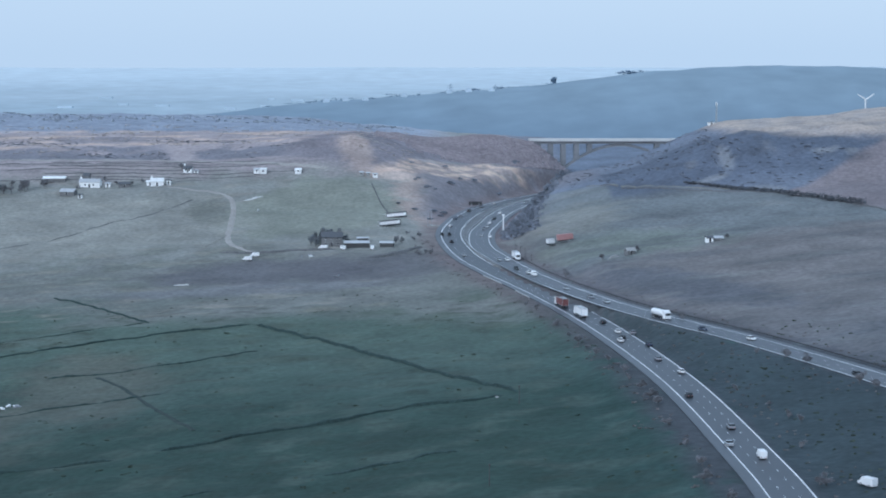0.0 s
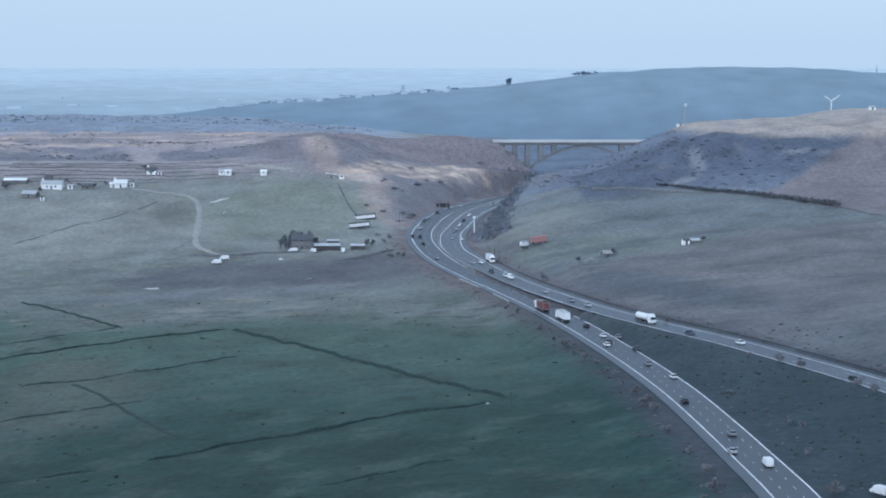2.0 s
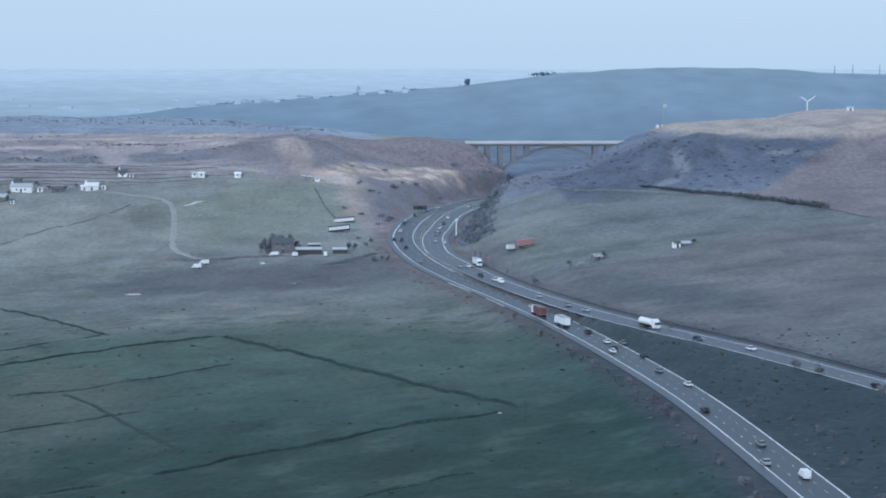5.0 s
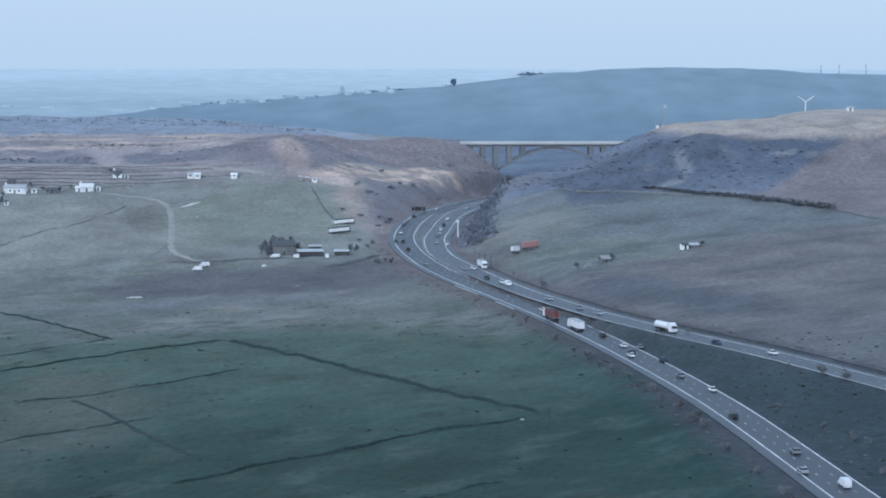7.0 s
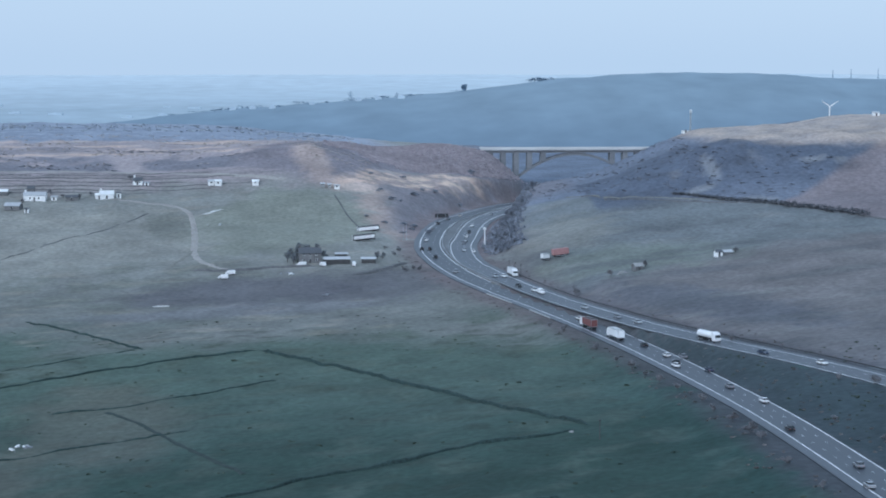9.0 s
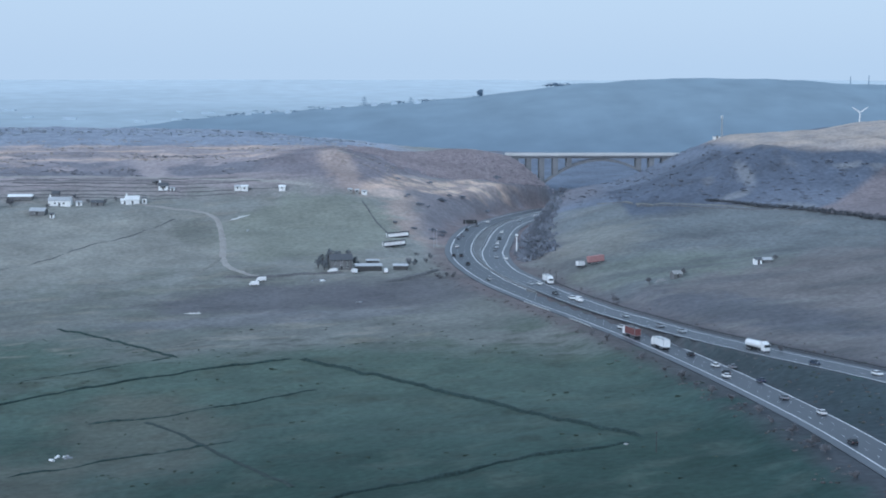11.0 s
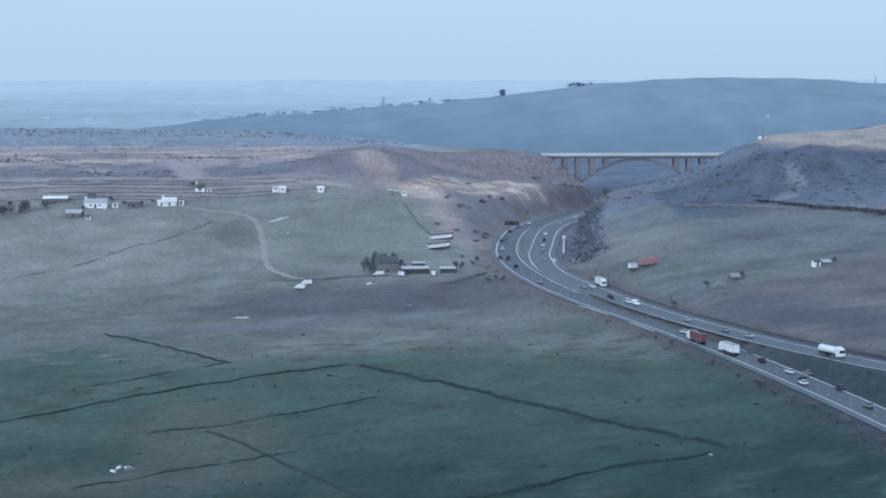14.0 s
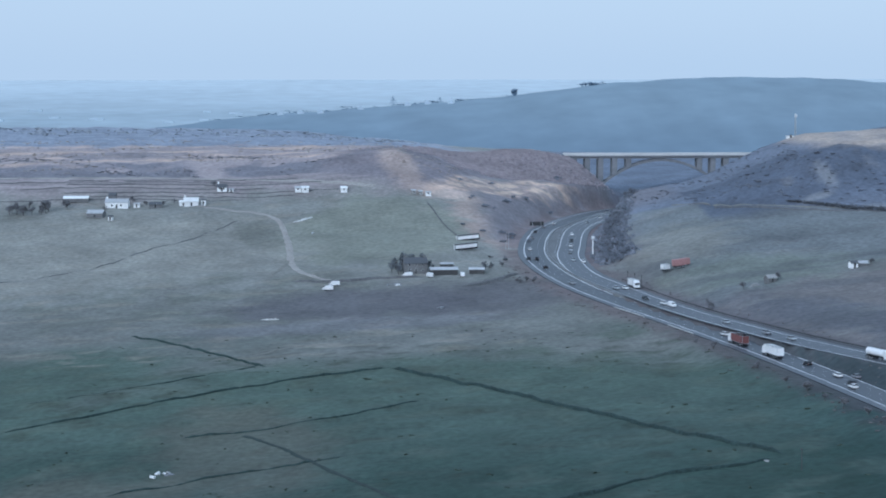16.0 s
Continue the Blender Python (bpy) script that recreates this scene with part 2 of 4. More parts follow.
def dug_bank(x, y):
    """Along the sandy cutting above the bend: run, and height over its lower and upper edge, in plan."""
    u, v = (x + 25) * 0.57 + (y - 1185) * 0.82, -(x + 25) * 0.82 + (y - 1185) * 0.57
    return u, v - np.interp(u, [-20, 2, 17, 53, 107, 162, 180], [4, 2, -3, -11, -3, 3, 4]), v - np.interp(u, [-20, 0, 29, 74, 118, 141, 162, 180], [8, 14, 22, 29, 33, 20, 6, 4])


def cover(x, y):
    """What grows where: base colours of the ground, lifted and blued farther off for haze."""
    shape = (*np.shape(x), 3)
    col = np.empty(shape)

    def lay(colour, k):
        col[:] = col * (1 - k[..., None]) + np.asarray(colour) * k[..., None]

    col[:] = GRASS
    n1, n2 = ripple(x, y, 160, 1), ripple(x, y, 45, 2)
    # Pasture brightens away from the near edge, haze put into the colour.
    lay((0.080, 0.112, 0.084), smooth(0, 1, (y - 530) / 130 + 0.25 * n1))
    streak = ripple(x * 0.35, y, 26, 3)
    lay((0.172, 0.176, 0.150), smooth(0, 1, (y - 715 + 0.2 * x) / 90 + 0.35 * n1))
    lay(OLIVE, smooth(0, 1, (y - 905 - 0.15 * x) / 90 + 0.3 * n2))
    lay((0.090, 0.112, 0.080), 0.6 * smooth(0.2, 1.1, n2 + 0.5 * streak) * (y < 800))
    lay((0.050, 0.060, 0.040), 0.55 * smooth(0.5, 1.3, ripple(x * 0.5, y, 14, 4) + 0.4 * n1) * (y < 800))
    lay((0.125, 0.115, 0.085), patch(x, y, -125, 640, 26, 60, 10) * 0.55)
    lay((0.125, 0.118, 0.085), 0.7 * patch(x, y, -170, 560, 40, 60))
    lay((0.105, 0.118, 0.088), 0.5 * patch(x, y, -160, 930, 90, 70, 0) * smooth(-0.5, 0.6, n2))
    lay((0.255, 0.235, 0.185), 0.5 * smooth(0.4, 1.0, streak + 0.6 * n2) * (y > 780) * (y < 1170) * (x < -20))
    lay((0.12, 0.125, 0.10), 0.45 * smooth(0.5, 1.2, ripple(x * 0.45, y, 40, 51)) * (y > 780) * (y < 1170) * (x < -20))
    lay(DIRT, 0.85 * patch(x, y, -85, 905, 60, 38, 8))
    lay(DIRT, 0.75 * patch(x, y, -25, 905, 40, 45, -30))
    lay(HEATHER, 0.45 * patch(x, y, -90, 850, 70, 16, 5))
    left = smooth(1160, 1200, y + 8 * n2) * (1 - smooth(-40, 20, x))
    lay(BRIGHT, patch(x, y, -75, 1080, 48, 80, -8, 0.2) * 0.9)
    lay((0.265, 0.258, 0.212), patch(x, y, -215, 1050, 95, 90, 0) * 0.7)
    lay((0.10, 0.105, 0.08), patch(x, y, -137, 1085, 14, 34, 10) * 0.5)
    lay(MOOR, left)
    lay((0.20, 0.18, 0.17), left * (1 - smooth(1195, 1212, y)) * (0.55 + 0.45 * np.sin(y * 0.62 + 0.8 * n2 + 0.02 * x)))
    lay(HEATHER, left * 0.9 * smooth(1207, 1213, y + 2 * n2) * (1 - smooth(1234, 1254, y + 9 * n2 + 7 * ripple(x, y, 90, 6))) * (1 - patch(x, y, -175, 1230, 9, 40, 12)))
    lay(HEATHER, left * 0.5 * smooth(0.35, 0.9, ripple(x * 0.3, y, 60, 7)) * smooth(1260, 1290, y))
    lay(STRAW, left * 0.8 * smooth(0.0, 0.8, ripple(x * 0.22, y, 34, 8)) * smooth(1235, 1255, y) * (1 - smooth(1480, 1650, y)))
    lay(STRAW, patch(x, y, -54, 1222, 13, 48, 12) * 0.9)
    lay((0.31, 0.245, 0.200), patch(x, y, -12, 1110, 16, 72, 8) * 0.85 * smooth(-0.9, 0.1, n2 + 0.3))
    lay((0.175, 0.165, 0.16), patch(x, y, 14, 1150, 14, 42, -12) * 0.8)
    lay((0.17, 0.155, 0.14), patch(x, y, 30, 1205, 40, 26, 25) * 0.8)
    lay(HEATHER, patch(x, y, 20, 1350, 68, 62, 0) * 0.95)
    # Haze blue over the wooded land beyond the moor, laid in as colour.
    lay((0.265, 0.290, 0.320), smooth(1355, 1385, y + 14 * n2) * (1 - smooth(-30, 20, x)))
    u, low, high = dug_bank(x, y)
    lay((0.190, 0.175, 0.172), smooth(1055, 1095, y) * (1 - smooth(0, 6, low)) * smooth(-22, -4, x) * (x < 110) * (y < 1400))
    lay((0.205, 0.185, 0.185), smooth(0, 6, high) * (1 - smooth(70, 90, high)) * smooth(-35, -15, u) * (u < 230))
    dug = smooth(-32, -14, u) * (1 - smooth(155, 175, u)) * smooth(-3, 3, low + 3 * n2) * (1 - smooth(-3, 3, high + 3 * n2))
    lay((0.285, 0.232, 0.200), dug)
    lay((0.50, 0.37, 0.275), dug * smooth(-0.2, 0.5, ripple(u * 0.5, low, 16, 41)))
    lay((0.17, 0.165, 0.15), dug * 0.8 * smooth(0.5, 0.9, ripple(u * 0.6, low, 13, 42)))
    lay(STRAW, 0.5 * np.maximum(patch(x, y, -58, 1222, 11, 46, 8), patch(x, y, -36, 1178, 22, 11, 0)))
    right = smooth(-6, 6, x - np.interp(y, [500, 620, 740, 860, 960, 1060, 1200], [160, 118, 78, 50, 38, 45, 90]))
    lay((0.182, 0.172, 0.148), right)
    lay(BROWN, right * smooth(-14, 14, np.interp(x, [60, 98, 128, 165, 216], [840, 872, 880, 886, 898]) - y + 7 * n2) * 0.9)
    lay((0.20, 0.195, 0.14), right * patch(x, y, 90, 900, 50, 34, -12) * 0.7)
    lay((0.105, 0.102, 0.105), right * patch(x, y, 100, 770, 20, 78, 24) * 0.6)
    lay((0.24, 0.21, 0.16), right * patch(x, y, 70, 985, 26, 40, 0) * 0.8)
    lay((0.115, 0.105, 0.095), right * 0.5 * smooth(0.3, 1.0, ripple(x * 0.4, y, 45, 52)))
    lay((0.235, 0.205, 0.165), right * 0.4 * smooth(0.4, 1.0, ripple(x * 0.35, y, 30, 53)))
    lay(HEATHER, right * smooth(-0.6, 0.4, (y - np.interp(x, [60, 95, 145, 195, 230], [1090, 1062, 1016, 980, 960])) / 12))
    lay((0.118, 0.120, 0.132), 0.9 * smooth(1010, 1035, y) * (x > 95) * (1 - smooth(1110, 1125, y)))
    lay((0.235, 0.180, 0.158), smooth(-3, 5, x - 187 - 0.98 * (y - 996)) * smooth(0, 6, y - np.interp(x, [136, 166, 183, 214, 240], [1028, 1000, 982, 940, 895])))
    lay((0.085, 0.082, 0.085), 0.5 * smooth(0.1, 0.8, ripple(x, y, 30, 11)) * smooth(1020, 1050, y) * (x > 100) * (y < 1120))
    lay((0.20, 0.175, 0.155), 0.5 * smooth(0.75, 1.2, ripple(x, y * 0.7, 38, 12)) * smooth(1020, 1040, y) * (x > 110) * (y < 1110))
    for sx, sy, rx, ry, turn in ((161, 1052, 4, 15, 0), (150, 1028, 9, 4, 20), (218, 1052, 8, 3, 0), (232, 1046, 4, 2.5, 0), (178, 1004, 10, 4, -20)):
        lay((0.26, 0.235, 0.21), 0.75 * patch(x, y, sx, sy, rx, ry, turn))
    top = smooth(58.5, 63.5, ground(x, y)) * (x > 120) * (y > 1060) * (y < 1350)
    lay((0.52, 0.38, 0.27), top * (0.75 + 0.2 * np.clip(n2, -1, 1)))
    da, _ = nearest(WAY_A, x, y)
    db, _ = nearest(WAY_B, x, y)
    lay((0.125, 0.12, 0.125), (1 - smooth(24, 36, db + 4 * n2)) * (da > db) * smooth(975, 1000, y) * (1 - smooth(1230, 1260, y)) * (x > 15))
    side = np.minimum(da, db)
    inner = (1 - smooth(12, 21, side + 2.5 * n2))
    # Verge brown, raised with distance by painted haze.
    lay(np.array((0.098, 0.080, 0.074)) * (1 + 0.6 * smooth(700, 900, y))[..., None], inner * 0.8 * smooth(-0.9, 0.2, n2 + 0.6))
    lay((0.064, 0.070, 0.062), 0.92 * smooth(7, 9, db) * smooth(7, 9, da) * (1 - smooth(840, 880, y)) * (x > np.interp(y, WAY_A[:, 1], WAY_A[:, 0])) * (x < np.interp(y, WAY_B[:, 1], WAY_B[:, 0])))
    # Land behind the bridge and farther takes a painted haze blue.
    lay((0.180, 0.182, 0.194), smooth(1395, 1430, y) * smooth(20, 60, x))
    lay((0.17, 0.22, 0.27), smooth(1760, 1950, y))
    # Painted haze: all cover is blued, and brighter beyond the near pasture.
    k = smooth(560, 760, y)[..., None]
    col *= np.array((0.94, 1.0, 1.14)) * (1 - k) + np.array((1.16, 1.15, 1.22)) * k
    # Bluer right side and brighter bend, haze and shade tinted into the colour.
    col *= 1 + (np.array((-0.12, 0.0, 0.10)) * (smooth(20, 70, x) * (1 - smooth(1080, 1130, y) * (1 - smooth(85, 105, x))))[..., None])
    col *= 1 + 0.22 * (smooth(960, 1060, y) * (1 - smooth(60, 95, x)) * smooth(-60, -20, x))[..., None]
    return np.clip(col, 0.02, 0.66)


def sheet(name, xs, ys, height, mat, colours):
    """One sheet of land over a grid in plan."""
    gx, gy = np.meshgrid(xs, ys)
    gz = height(gx, gy)
    co = np.stack([gx, gy, gz], -1).reshape(-1, 3)
    w, h = len(xs), len(ys)
    a = (np.arange(h - 1)[:, None] * w + np.arange(w - 1)[None, :]).reshape(-1)
    faces = np.stack([a, a + 1, a + 1 + w, a + w], -1)
    me = bpy.data.meshes.new(name)
    me.from_pydata(co.tolist(), [], faces.tolist())
    me.materials.append(mat)
    rgb = colours(gx, gy).reshape(-1, 3)
    layer = me.color_attributes.new("cover", "FLOAT_COLOR", "POINT")
    layer.data.foreach_set("color", np.hstack([rgb, np.ones((len(rgb), 1))]).astype(np.float32).ravel())
    me.polygons.foreach_set("use_smooth", [True] * len(faces))
    return tagged(new(name, me), kind="structure")


def rough_ground(x, y):
    """The land with hummocks, hags and the worn hill face."""
    z = ground(x, y)
    da, _ = nearest(WAY_A, x, y)
    db, _ = nearest(WAY_B, x, y)
    off = smooth(11, 24, np.minimum(da, db))
    z = z + off * (0.28 * ripple(x, y, 32, 13) + 0.22 * ripple(x * 0.5, y, 14, 14, 2))
    z = z + off * smooth(1170, 1210, y) * (1 - smooth(-40, 10, x)) * (0.7 * ripple(x * 0.4, y, 46, 15) + 0.35 * ripple(x * 0.5, y, 15, 21, 2)) * smooth(1212, 1240, y)
    z = z + off * smooth(1030, 1060, y) * (x > 100) * (1 - smooth(1105, 1120, y)) * 1.6 * ripple(x, y * 0.6, 40, 16)
    z = z + off * patch(x, y, 10, 1255, 70, 45) * 0.6 * ripple(x, y, 30, 17)
    return z


xs = np.concatenate([np.linspace(-1600, -480, 22)[:-1], np.arange(-480, 480, 3.2), np.linspace(480, 1600, 22)])
ys = np.concatenate([np.linspace(-500, 330, 20)[:-1], np.arange(330, 1480, 3.0), np.linspace(1480, 2500, 60)])
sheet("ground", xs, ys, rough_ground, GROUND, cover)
tagged(bpy.data.objects["ground"], "rough winter pasture and moorland falling to a motorway", "ground")


# Plain pales towards the sky's colour at the horizon, haze as colour.
def far_haze(x, y):
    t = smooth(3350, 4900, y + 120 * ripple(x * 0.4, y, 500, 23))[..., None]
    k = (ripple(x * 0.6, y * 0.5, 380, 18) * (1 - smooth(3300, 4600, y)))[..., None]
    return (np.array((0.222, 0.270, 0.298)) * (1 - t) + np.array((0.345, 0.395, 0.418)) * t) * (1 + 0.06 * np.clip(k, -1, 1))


# Ridge blue, paler upwards: haze painted into the colour.
def ridge_haze(x, y):
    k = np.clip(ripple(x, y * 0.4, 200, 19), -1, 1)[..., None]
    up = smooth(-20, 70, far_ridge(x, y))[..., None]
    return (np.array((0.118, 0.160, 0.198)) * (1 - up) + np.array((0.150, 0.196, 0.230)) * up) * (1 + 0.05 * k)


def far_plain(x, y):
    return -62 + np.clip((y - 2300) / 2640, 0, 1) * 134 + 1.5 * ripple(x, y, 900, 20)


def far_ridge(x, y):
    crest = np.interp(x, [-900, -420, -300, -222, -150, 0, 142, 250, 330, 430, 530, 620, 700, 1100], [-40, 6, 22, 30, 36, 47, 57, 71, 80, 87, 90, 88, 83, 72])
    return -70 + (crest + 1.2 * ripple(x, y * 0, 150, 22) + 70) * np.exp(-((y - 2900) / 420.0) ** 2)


sheet("backdrop_plain", np.linspace(-1800, 1800, 60), np.linspace(2300, 4940, 90), far_plain, FARLAND, far_haze)
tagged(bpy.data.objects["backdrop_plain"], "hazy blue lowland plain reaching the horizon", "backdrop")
sheet("backdrop_ridge", np.linspace(-1000, 1500, 140), np.linspace(2250, 3300, 60), far_ridge, FARLAND, ridge_haze)
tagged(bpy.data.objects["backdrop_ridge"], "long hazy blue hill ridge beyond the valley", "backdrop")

# ---- motorway ----


def offset_line(way, off):
    t = np.gradient(way, axis=0)
    t /= np.linalg.norm(t, axis=1)[:, None]
    return way + np.stack([t[:, 1], -t[:, 0]], -1) * off


def ribbon(bm, way, lo, hi, height, b, thick=0.0):
    """A strip beside a line in plan, between two offsets to its right."""
    l, r = offset_line(way, lo), offset_line(way, hi)
    rows = []
    for (p, q, c) in zip(l, r, way):
        z = float(level(c[1], b)) + height
        rows.append([bm.verts.new((*p, z)), bm.verts.new((*q, z))] + ([bm.verts.new((*q, z - thick)), bm.verts.new((*p, z - thick))] if thick else []))
    k = 4 if thick else 2
    for a, c in zip(rows[:-1], rows[1:]):
        for i in range(k if thick else 1):
            j = (i + 1) % k
            bm.faces.new((a[i], a[j], c[j], c[i]))
    if thick:
        bm.faces.new(rows[0])
        bm.faces.new(rows[-1][::-1])


def dashes(bm, way, off, b):
    """Broken lane line: 2 m marks, 7 m gaps, a little wide so that they last."""
    line = offset_line(way, off)
    seg = np.linalg.norm(np.diff(line, axis=0), axis=1)
    run = np.concatenate([[0], np.cumsum(seg)])
    for s in np.arange(60, run[-1] - 200, 9.0):
        ends = []
        for d in (s, s + 2.4):
            ends.append((np.interp(d, run, line[:, 0]), np.interp(d, run, line[:, 1]), float(level(np.interp(d, run, way[:, 1]), b)) + 0.016))
        a, c = Vector(ends[0]), Vector(ends[1])
        n = Vector((c.y - a.y, a.x - c.x, 0)).normalized() * 0.06
        bm.faces.new([bm.verts.new(v) for v in (a - n, a + n, c + n, c - n)])


def carriageway(name, way, b, shoulder):
    """shoulder: the side of the hard shoulder, -1 left or +1 right of the line's run."""
    bm = bmesh.new()
    ribbon(bm, way, -HALF, HALF, 0.0, b, 0.5)
    road = single(name, bm, ASPHALT_PALE if b else ASPHALT, "grey asphalt motorway carriageway with three lanes", "road", kind="structure")
    s = shoulder
    for off in (s * (HALF - 3.3), -s * (HALF - 0.45)):
        bm = bmesh.new()
        ribbon(bm, way, off - 0.2, off + 0.2, 0.016, b)
        part("edge_line", bm, PAINT_LINE, road, "solid white edge line")
    for lane in (1, 2):
        bm = bmesh.new()
        dashes(bm, way, s * (HALF - 3.3 - 3.55 * lane), b)
        part("lane_marking", bm, PAINT_LINE, road, "broken white lane line")
    bm = bmesh.new()
    a, c = sorted((s * (HALF - 0.7), s * (HALF - 3.1)))
    ribbon(bm, way, a, c, 0.008, b)
    part("hard_shoulder", bm, ASPHALT_PALE, road, "paler worn hard shoulder")
    bm = bmesh.new()
    ribbon(bm, way, s * (HALF - 0.35) - 0.3, s * (HALF - 0.35) + 0.3, 0.012, b)
    part("shoulder_edging", bm, ASPHALT_PALE, road, "worn asphalt edging")
    return road


carriageway("road_a", WAY_A, False, -1)
carriageway("road_b", WAY_B, True, 1)


def reserve(y0, y1):
    """Paved strip between the two carriageways round the bend."""
    left, right = offset_line(WAY_A, HALF + 0.02), offset_line(WAY_B, -HALF - 0.02)
    bm = bmesh.new()
    prev = None
    for y in np.arange(y0, y1, 5.0):
        a, b = np.interp(y, left[:, 1], left[:, 0]), np.interp(y, right[:, 1], right[:, 0])
        za, zb = float(level(y)) - 0.03, float(level(y, True)) - 0.03
        row = [bm.verts.new((a + (b - a) * k, y, za + (zb - za) * k + 0.06 * math.sin(math.pi * k))) for k in (0, 0.25, 0.5, 0.75, 1)]
        if prev:
            for i in range(4):
                bm.faces.new((prev[i], prev[i + 1], row[i + 1], row[i]))
        prev = row
    single("central_reserve", bm, RESERVE, "pale paved central reserve between the carriageways", "central reserve", kind="structure")


reserve(880, 1330)


def barrier(name, way, off, b, y0, y1, mat, label, high=0.75):
    """A steel safety barrier: rail and posts as parts."""
    keep = way[(way[:, 1] >= y0) & (way[:, 1] <= y1)]
    owner = thing(name, label, "crash barrier")
    bm = bmesh.new()
    ribbon(bm, keep, off - 0.06, off + 0.06, high, b, 0.33)
    part("rail", bm, mat, owner)
    line = offset_line(keep, off)
    bm = bmesh.new()
    box(bm, -0.05, 0.05, -0.05, 0.05, 0, high - 0.05)
    me = mesh_of("post", bm, mat)
    for p, c in list(zip(line, keep))[::2]:
        ob = new("post", me)
        ob.location = (p[0], p[1], float(level(c[1], b)) - 0.02)
        ob.parent = owner
    return owner


barrier("crash_barrier", WAY_A, HALF + 0.9, False, 800, 1350, STEEL, "galvanised steel crash barrier along the central reserve")
barrier("crash_barrier", WAY_B, -HALF - 0.7, True, 800, 1350, STEEL, "galvanised steel crash barrier along the central reserve")
barrier("crash_barrier", WAY_B, HALF + 1.2, True, 480, 930, SIGNBACK, "weathered dark crash barrier on the outer verge", 0.95)

barrier("crash_barrier", WAY_A, -HALF - 1.6, False, 768, 796, PARAPET, "short pale crash barrier on the outer verge", 0.9)
barrier("crash_barrier", WAY_A, -HALF - 1.6, False, 815, 852, PARAPET, "short pale crash barrier on the outer verge", 0.9)

# ---- bridge over the cutting ----


def bridge(x0, x1, y, deck):
    owner = thing("road_bridge", "pale concrete open-spandrel arch bridge over the motorway cutting", "bridge")
    bm = bmesh.new()
    box(bm, x0 - 4, x1 + 30, y - 6, y + 6, deck - 1.9, deck - 0.6, None, 0.1)
    box(bm, x0 - 4, x1 + 30, y - 5, y + 5, deck - 3.1, deck - 1.9)
    part("deck", bm, PIERS, owner)
    for side in (-1, 1):
        bm = bmesh.new()
        box(bm, x0 - 4, x1 + 30, y + side * 6 - 0.25, y + side * 6 + 0.25, deck - 1.0, deck + 0.6, None, 0.05)
        part("parapet", bm, PARAPET, owner, "bright painted parapet")
    mid, half = 134.5, 42.5
    top, foot = deck - 4.2, deck - 21.5

    def arch(x):
        return top - (top - foot) * ((x - mid) / half) ** 2

    bm = bmesh.new()
    k = 28
    up = [(mid - half + 2 * half * i / k) for i in range(k + 1)]
    for a, b in zip(range(k), range(1, k + 1)):
        q = [(up[a], arch(up[a]) + 0.9), (up[b], arch(up[b]) + 0.9), (up[b], arch(up[b]) - 0.9), (up[a], arch(up[a]) - 0.9)]
        prism(bm, q, y - 4, y + 4)
    part("arch_rib", bm, PIERS, owner)
    for px_ in (x0 + 3, x0 + 12.5, x0 + 22, x0 + 32, x0 + 42, x1 - 38, x1 - 28.5, x1 - 19):
        low = arch(px_) if abs(px_ - mid) < half else on_ground(px_, y) - 1
        low = max(low, on_ground(px_, y) - 1) if abs(px_ - mid) >= half else low
        if low > deck - 3.6:
            continue
        bm = bmesh.new()
        box(bm, px_ - 1.9, px_ + 1.9, y - 4.6, y + 4.6, low, deck - 3.05, None, 0.15)
        part("pier", bm, PIERS, owner)
    return owner


bridge(69.0, 200.0, 1400.0, 42.6)

# ---- field walls, banks and tracks ----


def wall_run(name, points, high, wide, label, category, seed, gaps=0.0, mat=None, slump=0.25, step=1.6):
    """A ragged wall or bank that follows the ground; gaps: share of it that has fallen."""
    rng = random.Random(seed)
    line = spline(points, step)
    off = offset_line(line, wide / 2)
    zs = rough_ground(line[:, 0], line[:, 1])
    run = np.concatenate([[0], np.cumsum(np.linalg.norm(np.diff(line, axis=0), axis=1))])
    ends = np.minimum(smooth(0, 5, run), smooth(0, 5, run[-1] - run))
    worn = 1 - gaps * smooth(-0.5, 0.7, ripple(run, run * 0 + seed, 38, seed % 7)) * 1.7
    bm = bmesh.new()
    prev = None
    for p, q, z, k in zip(line, off, zs, np.clip(worn, -0.2, 1) * ends):
        nx, ny = q - p
        h = high * k * (1 - slump * rng.random()) - 0.1
        j = (1 + 0.3 * (rng.random() - 0.5)) * (0.5 + 0.5 * max(k, 0))
        ring = [bm.verts.new((p[0] + nx * s * j, p[1] + ny * s * j, z + dz)) for s, dz in ((-1, -0.5), (-0.75, h * 0.8), (-0.2, h * (0.95 + 0.1 * rng.random())), (0.6, h * 0.85), (1, -0.5))]
        if prev:
            for i in range(4):
                bm.faces.new((prev[i], prev[i + 1], ring[i + 1], ring[i]))
        prev = ring
    return single(name, bm, mat or WALLSTONE, label, category)


DRY = "mossy dark dry-stone wall across green pasture"
wall_run("dry_stone_wall", [(-77, 748), (-59, 722), (-40, 693), (-17, 649), (3, 610), (24, 576)], 1.3, 1.0, DRY, "wall", 1)
wall_run("dry_stone_wall", [(-77, 748), (-94, 743), (-118, 732), (-140, 719), (-160, 706), (-184, 690), (-204, 680)], 0.95, 0.9, "low broken dry-stone wall across pasture", "wall", 2, 0.2)
wall_run("dry_stone_wall", [(20, 571), (3, 565), (-15, 563), (-28, 554), (-45, 548), (-55, 543), (-67, 535), (-83, 526)], 1.3, 1.2, DRY, "wall", 3, 0.25)
